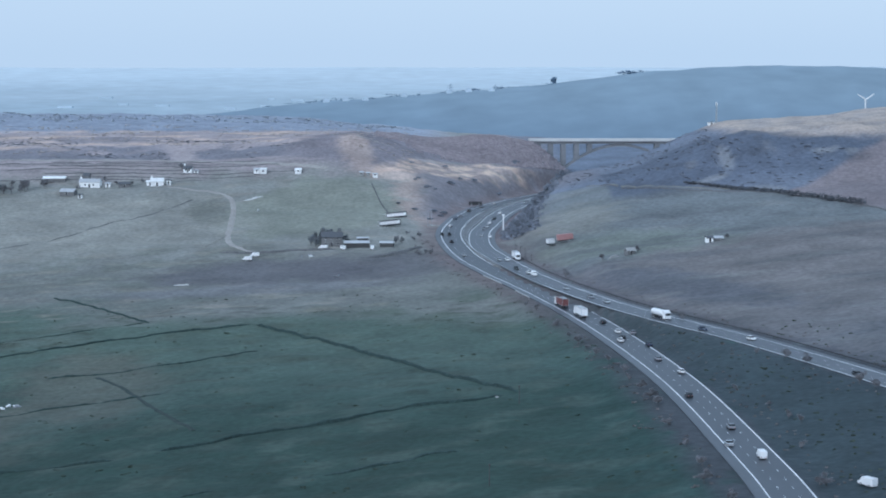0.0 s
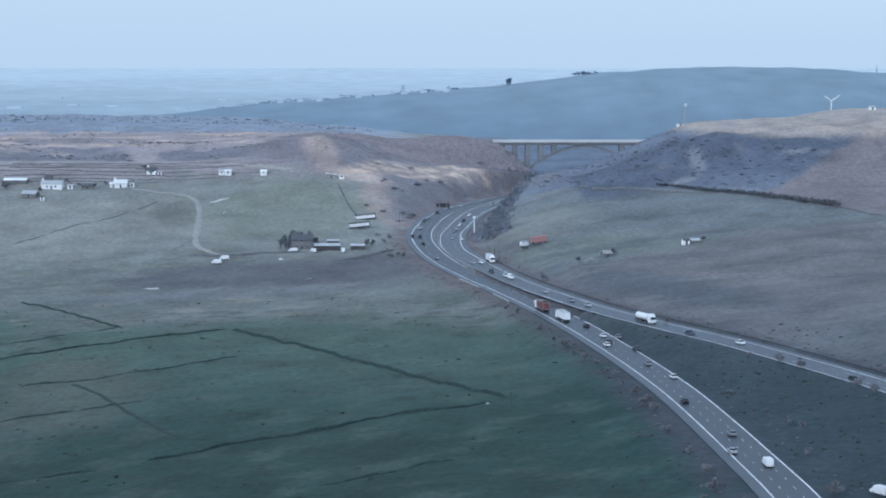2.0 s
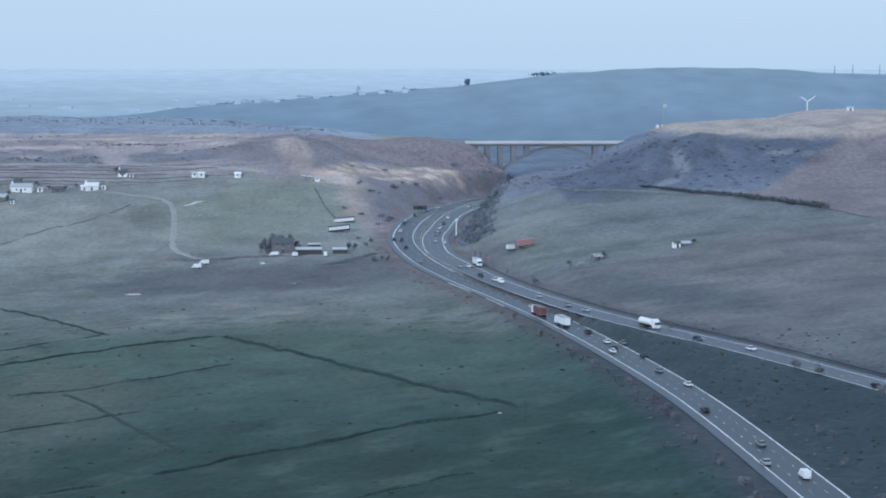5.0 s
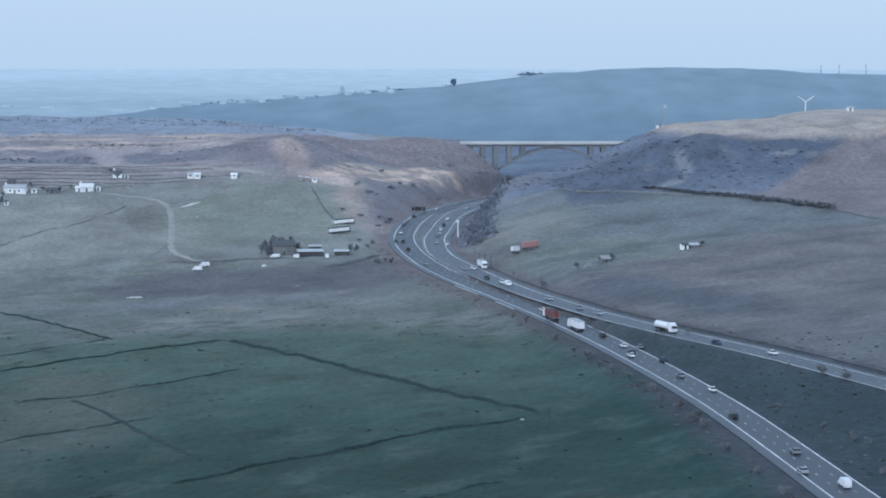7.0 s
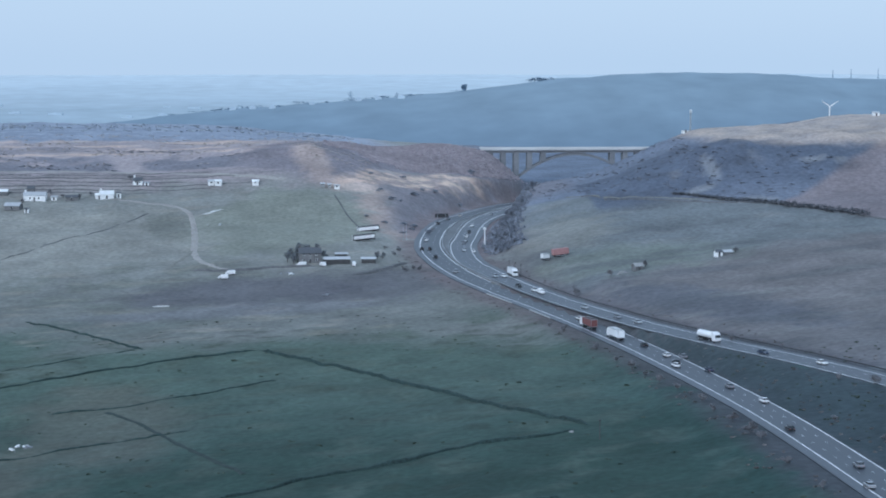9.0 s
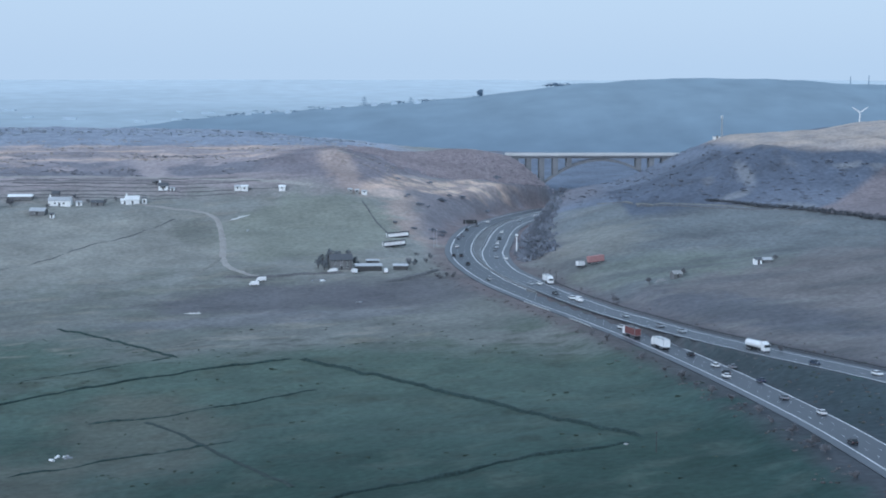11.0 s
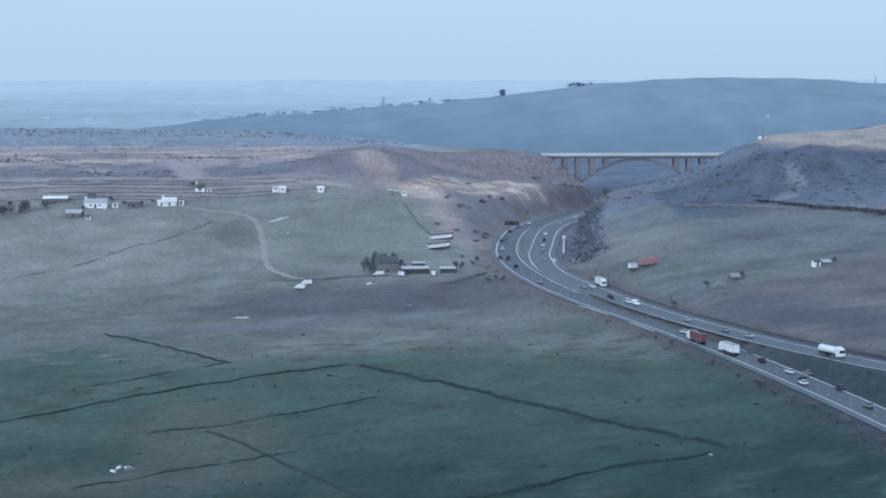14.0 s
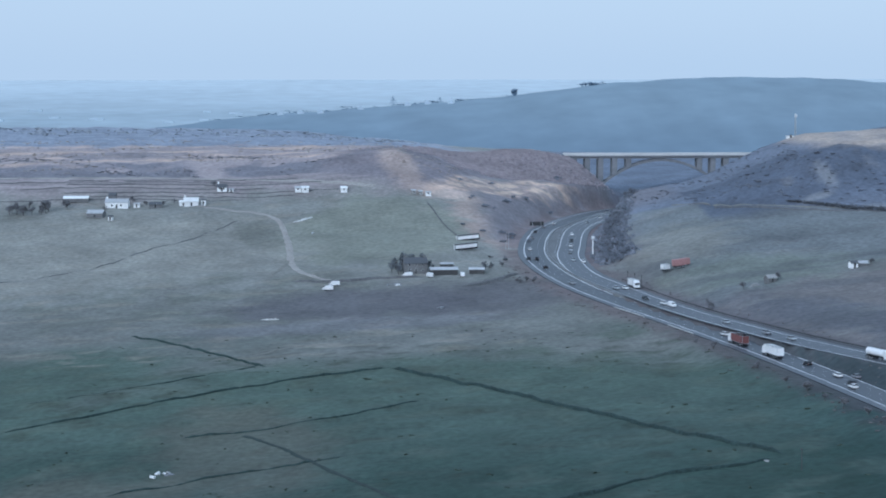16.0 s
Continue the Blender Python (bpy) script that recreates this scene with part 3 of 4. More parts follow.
wall_run("dry_stone_wall", [(-92, 521), (-103, 520), (-114, 518), (-126, 516), (-150, 512)], 1.0, 1.1, "low broken dry-stone wall across pasture", "wall", 4, 0.4)
wall_run("rush_bank", [(6, 495), (-4, 493), (-13, 488), (-25, 484), (-34, 482), (-45, 478), (-54, 475), (-71, 467)], 0.8, 1.4, "dark rush-grown bank of an old ditch", "bank", 5, 0.6, slump=0.5)
wall_run("dry_stone_wall", [(-68, 690), (-87, 677), (-105, 670), (-127, 662), (-146, 660)], 0.8, 1.1, "low tumbled dry-stone wall in rough grass", "wall", 6, 0.2, slump=0.6)
wall_run("dry_stone_wall", [(-93, 620), (-109, 616), (-118, 615), (-132, 611), (-145, 604), (-160, 596)], 0.9, 1.1, "low tumbled dry-stone wall in rough grass", "wall", 7, 0.3, slump=0.6)
wall_run("dry_stone_wall", [(-122, 771), (-153, 743), (-176, 730), (-203, 718)], 0.6, 1.0, "low tumbled dry-stone wall in rough grass", "wall", 8, 0.35, slump=0.6)
wall_run("dry_stone_wall", [(-181, 845), (-160, 819), (-132, 778), (-122, 764)], 0.9, 1.0, "dark dry-stone wall on rough pasture", "wall", 9)
wall_run("dry_stone_wall", [(90, 1066), (116, 1036), (144, 1011), (167, 996), (195, 969), (213, 944), (230, 905)], 0.7, 1.0, "long boundary wall below the heather hill", "wall", 10, mat=WALLPALE)
wall_run("dry_stone_wall", [(-150, 1121), (-165, 1098), (-176, 1075), (-196, 1051), (-210, 1028), (-229, 1007), (-259, 986), (-300, 960)], 0.45, 1.2, "low pale dry-stone wall on rough pasture", "wall", 11, 0.4, mat=WALLPALE)
wall_run("dry_stone_wall", [(-30, 1070), (-38, 1110), (-45, 1150)], 0.6, 0.8, "thin dry-stone wall on a green field", "wall", 12, mat=WALLPALE)
wall_run("earth_bank", [(-118, 965), (-95, 958), (-75, 962), (-55, 960)], 1.2, 2.5, "rough earth bank beside the farm", "bank", 13, mat=WALLPALE)
wall_run("earth_bank", [(-40, 935), (-22, 948), (-10, 962)], 1.5, 3.0, "dark scrubby earth bank beside the motorway", "bank", 14, mat=WALLPALE)
for k, y in enumerate((1172, 1176, 1181, 1187, 1192, 1197, 1202)):
    wall_run("peat_bank", [(-330 + 23 * (k * 3 % 7), y), (-255, y + 2), (-215, y + 1), (-180 + 9 * (k % 3), y - 2), (-150 + 16 * (k * 2 % 5), y - 4)], 0.5, 1.0, "dark terraced peat bank on the moor", "bank", 15 + k, mat=WALLPALE)


def drape(name, points, wide, mat, label, category, lift=0.06, seed=0):
    """A worn strip of ground that follows the land."""
    rng = random.Random(seed)
    line = spline(points, 3.0)
    bm = bmesh.new()
    prev = None
    for p, n in zip(line, offset_line(line, 1.0) - line):
        row = []
        w = wide * (0.8 + 0.4 * rng.random())
        for s in (-0.5, -0.17, 0.17, 0.5):
            x, y = p + n * s * w
            row.append(bm.verts.new((x, y, float(rough_ground(np.array([x]), np.array([y]))[0]) + lift + (0.12 if abs(s) < 0.3 else 0))))
        if prev:
            for i in range(3):
                bm.faces.new((prev[i], prev[i + 1], row[i + 1], row[i]))
        prev = row
    return single(name, bm, mat, label, category, kind="structure")


TRACK = material("gravel_track", (0.37, 0.345, 0.315), 0.95, grain=0.15, scale=0.8, big=0.15)
FAINT = material("trodden_grass", (0.225, 0.22, 0.195), 0.95, grain=0.2, scale=0.8)
drape("track_1", [(-186, 1166), (-160, 1146), (-141, 1135), (-130, 1121), (-125, 1097), (-121, 1051), (-119, 1015), (-113, 985), (-100, 962), (-96, 950)], 3.4, TRACK, "pale gravel farm track across the fields", "track", seed=1)
drape("track_2", [(-120, 1021), (-124, 1001), (-131, 968)], 2.6, FAINT, "pale worn track branching from the farm track", "track", seed=2)
drape("track_3", [(-420, 1222), (-300, 1214), (-216, 1210), (-179, 1206), (-141, 1198), (-103, 1188), (-74, 1178)], 4.0, TRACK, "narrow pale lane crossing the moor edge", "track", seed=3)
drape("track_4", [(-128, 791), (-98, 815), (-80, 824), (-61, 832)], 1.3, FAINT, "faint pale path in rough grass", "track", seed=4)
DITCH = material("rushy_ditch", (0.046, 0.062, 0.056), 0.95, grain=0.3, scale=0.8)
drape("ditch", [(-125, 657), (-111, 634), (-95, 596), (-81, 564), (-76, 552)], 1.7, DITCH, "dark rush-grown ditch across pasture", "ditch", seed=8)
drape("track_5", [(-58, 1248), (-45, 1251), (-30, 1252)], 2.6, TRACK, "bright worn patch of track on the skyline", "track", seed=5)
drape("track_6", [(84, 1075), (110, 1047), (140, 1020), (165, 1003)], 1.5, FAINT, "pale path beside the boundary wall", "track", seed=6)

# ---- farm buildings ----


def block(bm, w, d, h, ridge=0.0):
    """Walls of a house: a box with gables along x."""
    if ridge:
        prism(bm, [(-d / 2, 0), (d / 2, 0), (d / 2, h), (0, h + ridge), (-d / 2, h)], -w / 2, w / 2, Matrix.Rotation(radians(90), 4, "Z"))
    else:
        box(bm, -w / 2, w / 2, -d / 2, d / 2, 0, h)


def house(name, x, y, turn, w, d, h, ridge, wall, roof, label, windows=2, chimney=0, floors=1, door=True, sink=0.4, group=""):
    z = on_ground(x, y) - sink
    owner = thing(name, label, "house" if floors > 1 or chimney else "building", group, pose(x, y, z, 0, 0, turn))
    bm = bmesh.new()
    block(bm, w, d, h, ridge)
    part("wall", bm, wall, owner)
    if ridge:
        for s in (-1, 1):
            bm = bmesh.new()
            run = math.hypot(d / 2 + 0.35, ridge * (1 + 0.7 / d))
            tilt = math.degrees(math.atan2(ridge, d / 2))
            m = pose(0, 0, h + ridge + 0.05) @ pose(0, 0, 0, -s * tilt)
            box(bm, -w / 2 - 0.3, w / 2 + 0.3, 0 if s > 0 else -run, run if s > 0 else 0, 0, 0.18, m)
            part("roof", bm, roof, owner)
    else:
        bm = bmesh.new()
        box(bm, -w / 2 - 0.25, w / 2 + 0.25, -d / 2 - 0.3, d / 2 + 0.3, h, h + 0.22, None, 0.04)
        part("roof", bm, roof, owner)
    for f in range(floors):
        for i in range(windows):
            wx = -w / 2 + w * (i + 0.75) / (windows + 0.5)
            wz = sink + 1.0 + 2.6 * f
            bm = bmesh.new()
            box(bm, wx - 0.55, wx + 0.55, -d / 2 - 0.06, -d / 2 + 0.02, wz, wz + 1.2, None, 0.02)
            win = part("window", bm, WHITE, owner)
            bm = bmesh.new()
            box(bm, wx - 0.45, wx + 0.45, -d / 2 - 0.075, -d / 2 - 0.05, wz + 0.1, wz + 1.1)
            part("pane", bm, GLASS, win)
    if door:
        bm = bmesh.new()
        box(bm, -0.5, 0.5, -d / 2 - 0.07, -d / 2 + 0.02, sink, sink + 2.05, None, 0.02)
        part("door", bm, DARKBOARD, owner)
    for c in range(chimney):
        cx = (-1 if c == 0 else 1) * (w / 2 - 0.7)
        bm = bmesh.new()
        box(bm, cx - 0.45, cx + 0.45, -0.4, 0.4, h + ridge - 0.6, h + ridge + 1.4, None, 0.05)
        part("chimney", bm, wall, owner)
    return owner


house("farmhouse", -59, 972, 6, 11, 7.5, 5.2, 2.4, HOUSESTONE, SLATE, "dark stone two-storey farmhouse among bare trees", 3, 2, 2)
house("farm_shed", -45.5, 968, 4, 13, 6, 2.6, 0.9, DARKBOARD, SHEETROOF, "long dark boarded shed with a pale sheet roof", 0, door=False)
house("farm_shed", -29.5, 968, -6, 7, 4.5, 2.3, 0.7, DARKBOARD, SHEETROOF, "small dark shed with a pale sheet roof", 0)
house("farm_shed", -43, 984, 4, 6, 4, 2.2, 0.5, DARKBOARD, SHEETROOF, "small dark shed with a pale sheet roof", 0, door=False)
house("long_barn", -247, 1172, 3, 14, 6, 2.2, 1.2, HOUSESTONE, WHITEWASH, "low stone barn with a bright white roof", 0, door=False)
house("white_farmhouse", -222, 1160, -3, 13, 6.5, 3.6, 1.8, WHITEWASH, SHEETROOF, "long whitewashed farmhouse with a pale roof", 2, 1, 1)
house("stone_outbuilding", -225.5, 1167, 0, 4, 4, 5.5, 1.6, HOUSESTONE, SLATE, "tall narrow stone outbuilding beside a farmhouse", 1)
house("white_outhouse", -211, 1160, 0, 3.4, 3, 2.2, 0.6, WHITEWASH, SHEETROOF, "small whitewashed outhouse beside the farmhouse", 0)
house("stone_barn", -231, 1136, -12, 9, 6, 2.6, 1.6, HOUSESTONE, SHEETROOF, "dark stone barn with a pale sheet roof", 1)
house("white_outhouse", -222, 1127, -12, 2.2, 2.2, 2.6, 0.5, WHITEWASH, SLATE, "tiny whitewashed hut below a stone barn", 0)
house("stone_barn", -200, 1157, 5, 7, 5, 2.3, 1.2, HOUSESTONE, SLATE, "low ruined stone barn among scrub", 1)
house("white_cottage", -180, 1160, 8, 8, 6, 3.2, 2.0, WHITEWASH, WHITEWASH, "bright whitewashed cottage at the head of a track", 1, 1)
house("white_cottage", -184.5, 1161, 8, 4.5, 4.5, 2.4, 1.0, WHITEWASH, WHITEWASH, "low whitewashed cottage extension", 1)
house("white_outhouse", -173, 1162, 0, 2.6, 3.2, 3.2, 0.5, WHITEWASH, SLATE, "small whitewashed outhouse near a cottage", 1)
house("white_cottage", -163.5, 1182, 0, 5.5, 5, 2.8, 1.7, WHITEWASH, SLATE, "whitewashed cottage with a dark slate roof", 2, 1)
house("white_outhouse", -158, 1180, 0, 2.6, 2.5, 2.0, 0.5, WHITEWASH, SHEETROOF, "small whitewashed outhouse near a cottage", 0)
house("white_cottage", -118.8, 1177, 0, 3.6, 4, 2.6, 0.9, WHITEWASH, SHEETROOF, "small whitewashed cottage on the moor edge", 1, door=False)
house("white_cottage", -114.6, 1176, 0, 4.0, 4, 2.9, 0.8, WHITEWASH, WHITEWASH, "small square whitewashed cottage on the moor edge", 1, door=False)
house("white_cottage", -92.0, 1172.5, 0, 3.8, 4, 2.5, 1.0, WHITEWASH, WHITEWASH, "lone whitewashed cottage above a green field", 1, door=False)
for x, w in ((-51.5, 2.4), (-47.4, 2.2), (-43.0, 3.2)):
    house("field_hut", x, 1167, 4, w, 2.6, 2.3, 0.5, WHITEWASH if x > -44 else CONCRETE, SHEETROOF, "small pale hut at the top of a field", 1, door=False)
house("stone_ruin", 88.2, 866, 20, 4.2, 3.6, 2.2, 1.2, HOUSESTONE, CONCRETE, "small roofed stone ruin at a wall's end", 1)
house("white_shed", 127.3, 878, 8, 3.0, 3.6, 2.6, 0.8, WHITEWASH, SLATE, "small whitewashed field shed", 1)
house("stone_barn", 131.8, 880, 8, 4.2, 3.0, 1.6, 0.8, HOUSESTONE, SHEETROOF, "low stone byre with a pale roof", 0, door=False)
house("hill_hut", 220.4, 1215, 0, 4, 3, 2.0, 0.7, DARKBOARD, SHEETROOF, "dark hut on the pale hilltop", 0)
wall_run("ruined_wall", [(76.5, 857.5), (80, 860), (84.5, 863)], 1.9, 1.0, "pale ruined stone wall running to a hut", "wall", 30, mat=CONCRETE, step=0.8)
wall_run("stone_heap", [(-121, 1114), (-116, 1116), (-109, 1121)], 1.2, 1.6, "pale heap of quarried stone on a green field", "stone heap", 31, mat=PARAPET, step=0.8, slump=0.6)
wall_run("stone_heap", [(-130, 876), (-125, 874), (-119, 872)], 1.0, 1.2, "pale strip of stone lying in rough grass", "stone heap", 32, mat=PARAPET, step=0.8, slump=0.6)


def debris(x, y, n, seed, label, size=0.9, spread=3.0):
    rng = random.Random(seed)
    owner = thing("scrap_pile", label, "scrap", "", pose(x, y, on_ground(x, y)))
    for i in range(n):
        bm = bmesh.new()
        s = size * rng.uniform(0.5, 1.2)
        box(bm, -s, s, -s * 0.5, s * 0.5, 0, s * 0.7, pose(rng.uniform(-spread, spread), rng.uniform(-spread, spread), -0.1, rng.uniform(-15, 15), rng.uniform(-20, 20), rng.uniform(0, 180)), 0.08)
        part("scrap_piece", bm, rng.choice((WHITE, SHEETROOF, GREY, CONCRETE)), owner)


debris(-146.5, 617, 9, 1, "pale scrap heap dumped on rough pasture")
debris(-52, 887, 2, 2, "white scrap lying on dark rough grass", 1.0, 1.2)
debris(17, 567.5, 2, 3, "pale stones at a field wall gate", 0.8, 1.0)
debris(-70, 946, 4, 4, "pale scrap beside a farmyard bank", 0.9, 3.5)
debris(-112, 1090, 3, 5, "pale stones beside the farm track", 0.8, 5)

# ---- vehicles ----


def wheels(owner, spots, r=0.34, w=0.24):
    bm = bmesh.new()
    bmesh.ops.create_cone(bm, cap_ends=True, segments=12, radius1=r, radius2=r, depth=w, matrix=Matrix.Rotation(radians(90), 4, "Y"))
    tyre = mesh_of("tyre", bm, TYRE)
    bm = bmesh.new()
    bmesh.ops.create_cone(bm, cap_ends=True, segments=8, radius1=r * 0.6, radius2=r * 0.6, depth=w + 0.02, matrix=Matrix.Rotation(radians(90), 4, "Y"))
    rim = mesh_of("rim", bm, SILVER)
    for x, y in spots:
        ob = new("wheel", tyre)
        ob.parent, ob.location = owner, (x, y, r)
        hub = new("rim", rim)
        hub.parent = ob


def make_car(name, paint, label, kind=0):
    """A car along +y, on its wheels. kind: 0 hatchback, 1 saloon, 2 van."""
    owner = thing(name, label, "van" if kind == 2 else "car", "motorway traffic")
    bm = bmesh.new()
    if kind == 2:
        low = [(-2.5, 0.35), (2.4, 0.35), (2.5, 0.95), (1.75, 1.2), (1.2, 2.1), (-2.45, 2.2), (-2.5, 1.0)]
    elif kind == 1:
        low = [(-2.25, 0.35), (2.2, 0.32), (2.25, 0.7), (1.15, 0.95), (-1.5, 1.0), (-2.25, 0.95)]
    else:
        low = [(-2.05, 0.35), (2.05, 0.32), (2.1, 0.7), (1.0, 0.95), (-1.9, 1.0), (-2.1, 0.8)]
    prism(bm, low, -0.9, 0.9, Matrix.Rotation(radians(90), 4, "Z"))
    bmesh.ops.bevel(bm, geom=bm.edges[:], offset=0.07, segments=1, affect="EDGES")
    part("body", bm, paint, owner)
    if kind != 2:
        cab = [(-1.95, 0.97), (1.0, 0.93), (0.25, 1.38), (-1.35, 1.42)] if kind == 0 else [(-1.6, 0.97), (1.0, 0.93), (0.2, 1.36), (-1.0, 1.38)]
        bm = bmesh.new()
        prism(bm, cab, -0.78, 0.78, Matrix.Rotation(radians(90), 4, "Z"))
        bmesh.ops.bevel(bm, geom=bm.edges[:], offset=0.05, segments=1, affect="EDGES")
        part("glazing", bm, GLASS, owner)
        bm = bmesh.new()
        box(bm, -0.72, 0.72, -1.3 if kind == 0 else -0.95, 0.2, 1.37, 1.46, None, 0.03)
        part("roof", bm, paint, owner)
    else:
        bm = bmesh.new()
        box(bm, -0.8, 0.8, 0, 0.05, 0, 0.85, pose(0, 1.32, 1.25, -32))
        part("windscreen", bm, GLASS, owner)
    for x in (-0.62, 0.62):
        for y, mat, nm in (((2.02 if kind == 0 else 2.17) if kind < 2 else 2.4, WHITE, "headlight"), ((-2.08 if kind == 0 else -2.24) if kind < 2 else -2.48, RUSTRED, "tail_light")):
            bm = bmesh.new()
            box(bm, x - 0.16, x + 0.16, y - 0.05, y + 0.05, 0.62, 0.78, None, 0.02)
            part(nm, bm, mat, owner)
    wheels(owner, [(sx * 0.8, y) for sx in (-1, 1) for y in (-1.35, 1.3)])
    return owner


def make_lorry(name, label, load, length=13.6, cab=WHITE, tank=False, tractor=True, high=2.75, bars=False, dark=None):
    """An articulated lorry along +y: tractor, chassis and body; or a parked trailer alone."""
    owner = thing(name, label, "lorry" if tractor else "trailer", "motorway traffic" if tractor else "roadside trailers")
    bm = bmesh.new()
    box(bm, -0.5, 0.5, -length, 0.0, 0.75, 1.15)
    box(bm, -1.2, 1.2, -length, -length + 0.12, 0.45, 0.7)
    part("chassis", bm, BLACK, owner)
    bm = bmesh.new()
    if tank:
        bmesh.ops.create_cone(bm, cap_ends=True, segments=20, radius1=1.2, radius2=1.2, depth=length - 0.6, matrix=pose(0, -length / 2, 2.35, 90))
        bmesh.ops.bevel(bm, geom=[e for e in bm.edges if len([f for f in e.link_faces if len(f.verts) > 4]) == 1], offset=0.3, segments=3, affect="EDGES")
        part("tank", bm, load, owner)
        bm = bmesh.new()
        box(bm, -0.3, 0.3, -length + 0.8, -0.8, 3.5, 3.62)
        part("walkway", bm, STEEL, owner)
    else:
        box(bm, -1.27, 1.27, -length, 0, 1.15, 1.15 + high, None, 0.06)
        part("load_box", bm, load, owner)
        bm = bmesh.new()
        for x in (-0.62, 0.62):
            box(bm, x - 0.58, x + 0.58, -length - 0.05, -length + 0.02, 1.25, 1.05 + high, None, 0.02)
        part("rear_doors", bm, load, owner)
        bm = bmesh.new()
        for z in (1.13, 1.15 + high - (0.45 if dark else 0.12)):
            box(bm, -1.3, 1.3, -length - 0.02, 0.03, z, z + (0.5 if dark else 0.12))
        for y in (-length, 0):
            for x in (-1.26, 1.26):
                box(bm, x - 0.05, x + 0.05, y - (0.3 if y == 0 and dark else 0.06), y + (0.3 if y and dark else 0.04), 1.15, 1.15 + high)
        part("frame_rail", bm, dark or STEEL, owner)
    if bars:
        for r, zz in enumerate((2.9, 2.0)):
            rng = random.Random(r + (7 if bars == 2 else 0))
            y = -length + 1.2
            while y < -2.0:
                w = rng.uniform(0.5, 1.5)
                bm = bmesh.new()
                box(bm, 1.272, 1.31, y, min(y + w, -1.2), zz, zz + 0.32)
                part("lettering_bar", bm, LETTERING, owner)
                y += w + 0.3
    if tractor:
        bm = bmesh.new()
        prism(bm, [(0.7, 0.6), (3.0, 0.6), (3.05, 1.6), (2.75, 2.9), (1.2, 3.75), (0.7, 3.8)], -1.22, 1.22, Matrix.Rotation(radians(90), 4, "Z"))
        bmesh.ops.bevel(bm, geom=bm.edges[:], offset=0.08, segments=1, affect="EDGES")
        part("cab", bm, cab, owner)
        bm = bmesh.new()
        box(bm, -1.08, 1.08, 0, 0.05, 0, 0.95, pose(0, 3.0, 1.75, 12))
        part("windscreen", bm, GLASS, owner)
        bm = bmesh.new()
        box(bm, -0.5, 0.5, -1.5, 2.9, 0.55, 0.85)
        part("tractor_frame", bm, BLACK, owner)
    spots = [(sx * 1.0, y) for sx in (-1, 1) for y in (-length + 1.6, -length + 2.9, -length + 4.2)]
    if tractor:
        spots += [(sx * 1.0, y) for sx in (-1, 1) for y in (-0.9, 2.2)]
    wheels(owner, spots, 0.5, 0.34)
    if not tractor:
        bm = bmesh.new()
        for x in (-0.8, 0.8):
            box(bm, x - 0.08, x + 0.08, -2.2, -2.0, 0, 1.1)
        part("landing_leg", bm, STEEL, owner)
    return owner


def heading(way, x, y):
    i = int(np.argmin(np.hypot(way[:, 0] - x, way[:, 1] - y)))
    a, b = way[max(0, i - 1)], way[min(len(way) - 1, i + 1)]
    return math.degrees(math.atan2(b[1] - a[1], b[0] - a[0])) - 90, float(level(way[i][1], way is WAY_B)), math.degrees(math.atan2(float(level(b[1], way is WAY_B)) - float(level(a[1], way is WAY_B)), float(np.hypot(*(b - a)))))


def park(ob, way, x, y):
    """Set a vehicle on its carriageway, facing as its traffic runs."""
    turn, z, slope = heading(way, x, y)
    m = pose(x, y, z + 0.015, 0, 0, turn) @ pose(0, 0, 0, slope)
    ob.matrix_basis = m if way is WAY_A else m @ pose(0, 0, 0, 0, 0, 180)


CARS = {
    "white": make_car("car", WHITE, "white hatchback car on the motorway", 0),
    "silver": make_car("car", SILVER, "silver saloon car on the motorway", 1),
    "black": make_car("car", BLACK, "black hatchback car on the motorway", 0),
    "blue": make_car("car", BLUE, "dark blue saloon car on the motorway", 1),
    "grey": make_car("car", GREY, "grey hatchback car on the motorway", 0),
    "van": make_car("van", WHITE, "white panel van on the motorway", 2),
}
used = set()


def drive(kind, way, x, y):
    ob = CARS[kind]
    if kind in used:
        ob = copy_thing(ob, Matrix())
    used.add(kind)
    park(ob, way, x, y)


for kind, x, y in (("white", 64.3, 671.7), ("white", 63.1, 649.3), ("grey", 69.4, 668.6), ("black", 64.5, 656), ("blue", 72.1, 639.1), ("grey", 71.6, 607.1),
                   ("white", 76, 581), ("black", 72.8, 538.7), ("white", 47.9, 768.7), ("silver", 10.6, 925), ("black", 61, 697), ("black", -0.5, 1008),
                   ("black", 3.5, 1008), ("white", 4, 1045), ("black", 4.5, 978), ("grey", 10.5, 1095), ("black", 16, 1130), ("grey", 78, 492), ("van", 80, 455), ("silver", 74, 470),
                   ("white", 33, 1183), ("grey", 24, 1160)):
    drive(kind, WAY_A, x, y)
for kind, x, y in (("white", 31.6, 902), ("silver", 27.6, 902), ("black", 34.8, 868), ("van", 42, 844), ("white", 40, 852), ("silver", 53.3, 790.5), ("grey", 61, 756),
                   ("silver", 66, 738.5), ("blue", 92.4, 649.6), ("white", 105.4, 624.3), ("white", 27, 1058), ("silver", 21, 1001), ("white", 25.5, 996), ("silver", 25, 1040),
                   ("white", 34.5, 1112), ("black", 30, 1078), ("grey", 23, 1030), ("silver", 53, 1190), ("white", 68, 1235), ("black", 77, 1250), ("black", 124, 545)):
    drive(kind, WAY_B, x, y)

white_lorry = make_lorry("box_lorry", "white box-body articulated lorry in the near lane", WHITE, 10.5)
park(white_lorry, WAY_A, 53.3, 720.5)
red_lorry = make_lorry("curtain_lorry", "maroon curtain-sided articulated lorry on the motorway", REDDARK, 10.5)
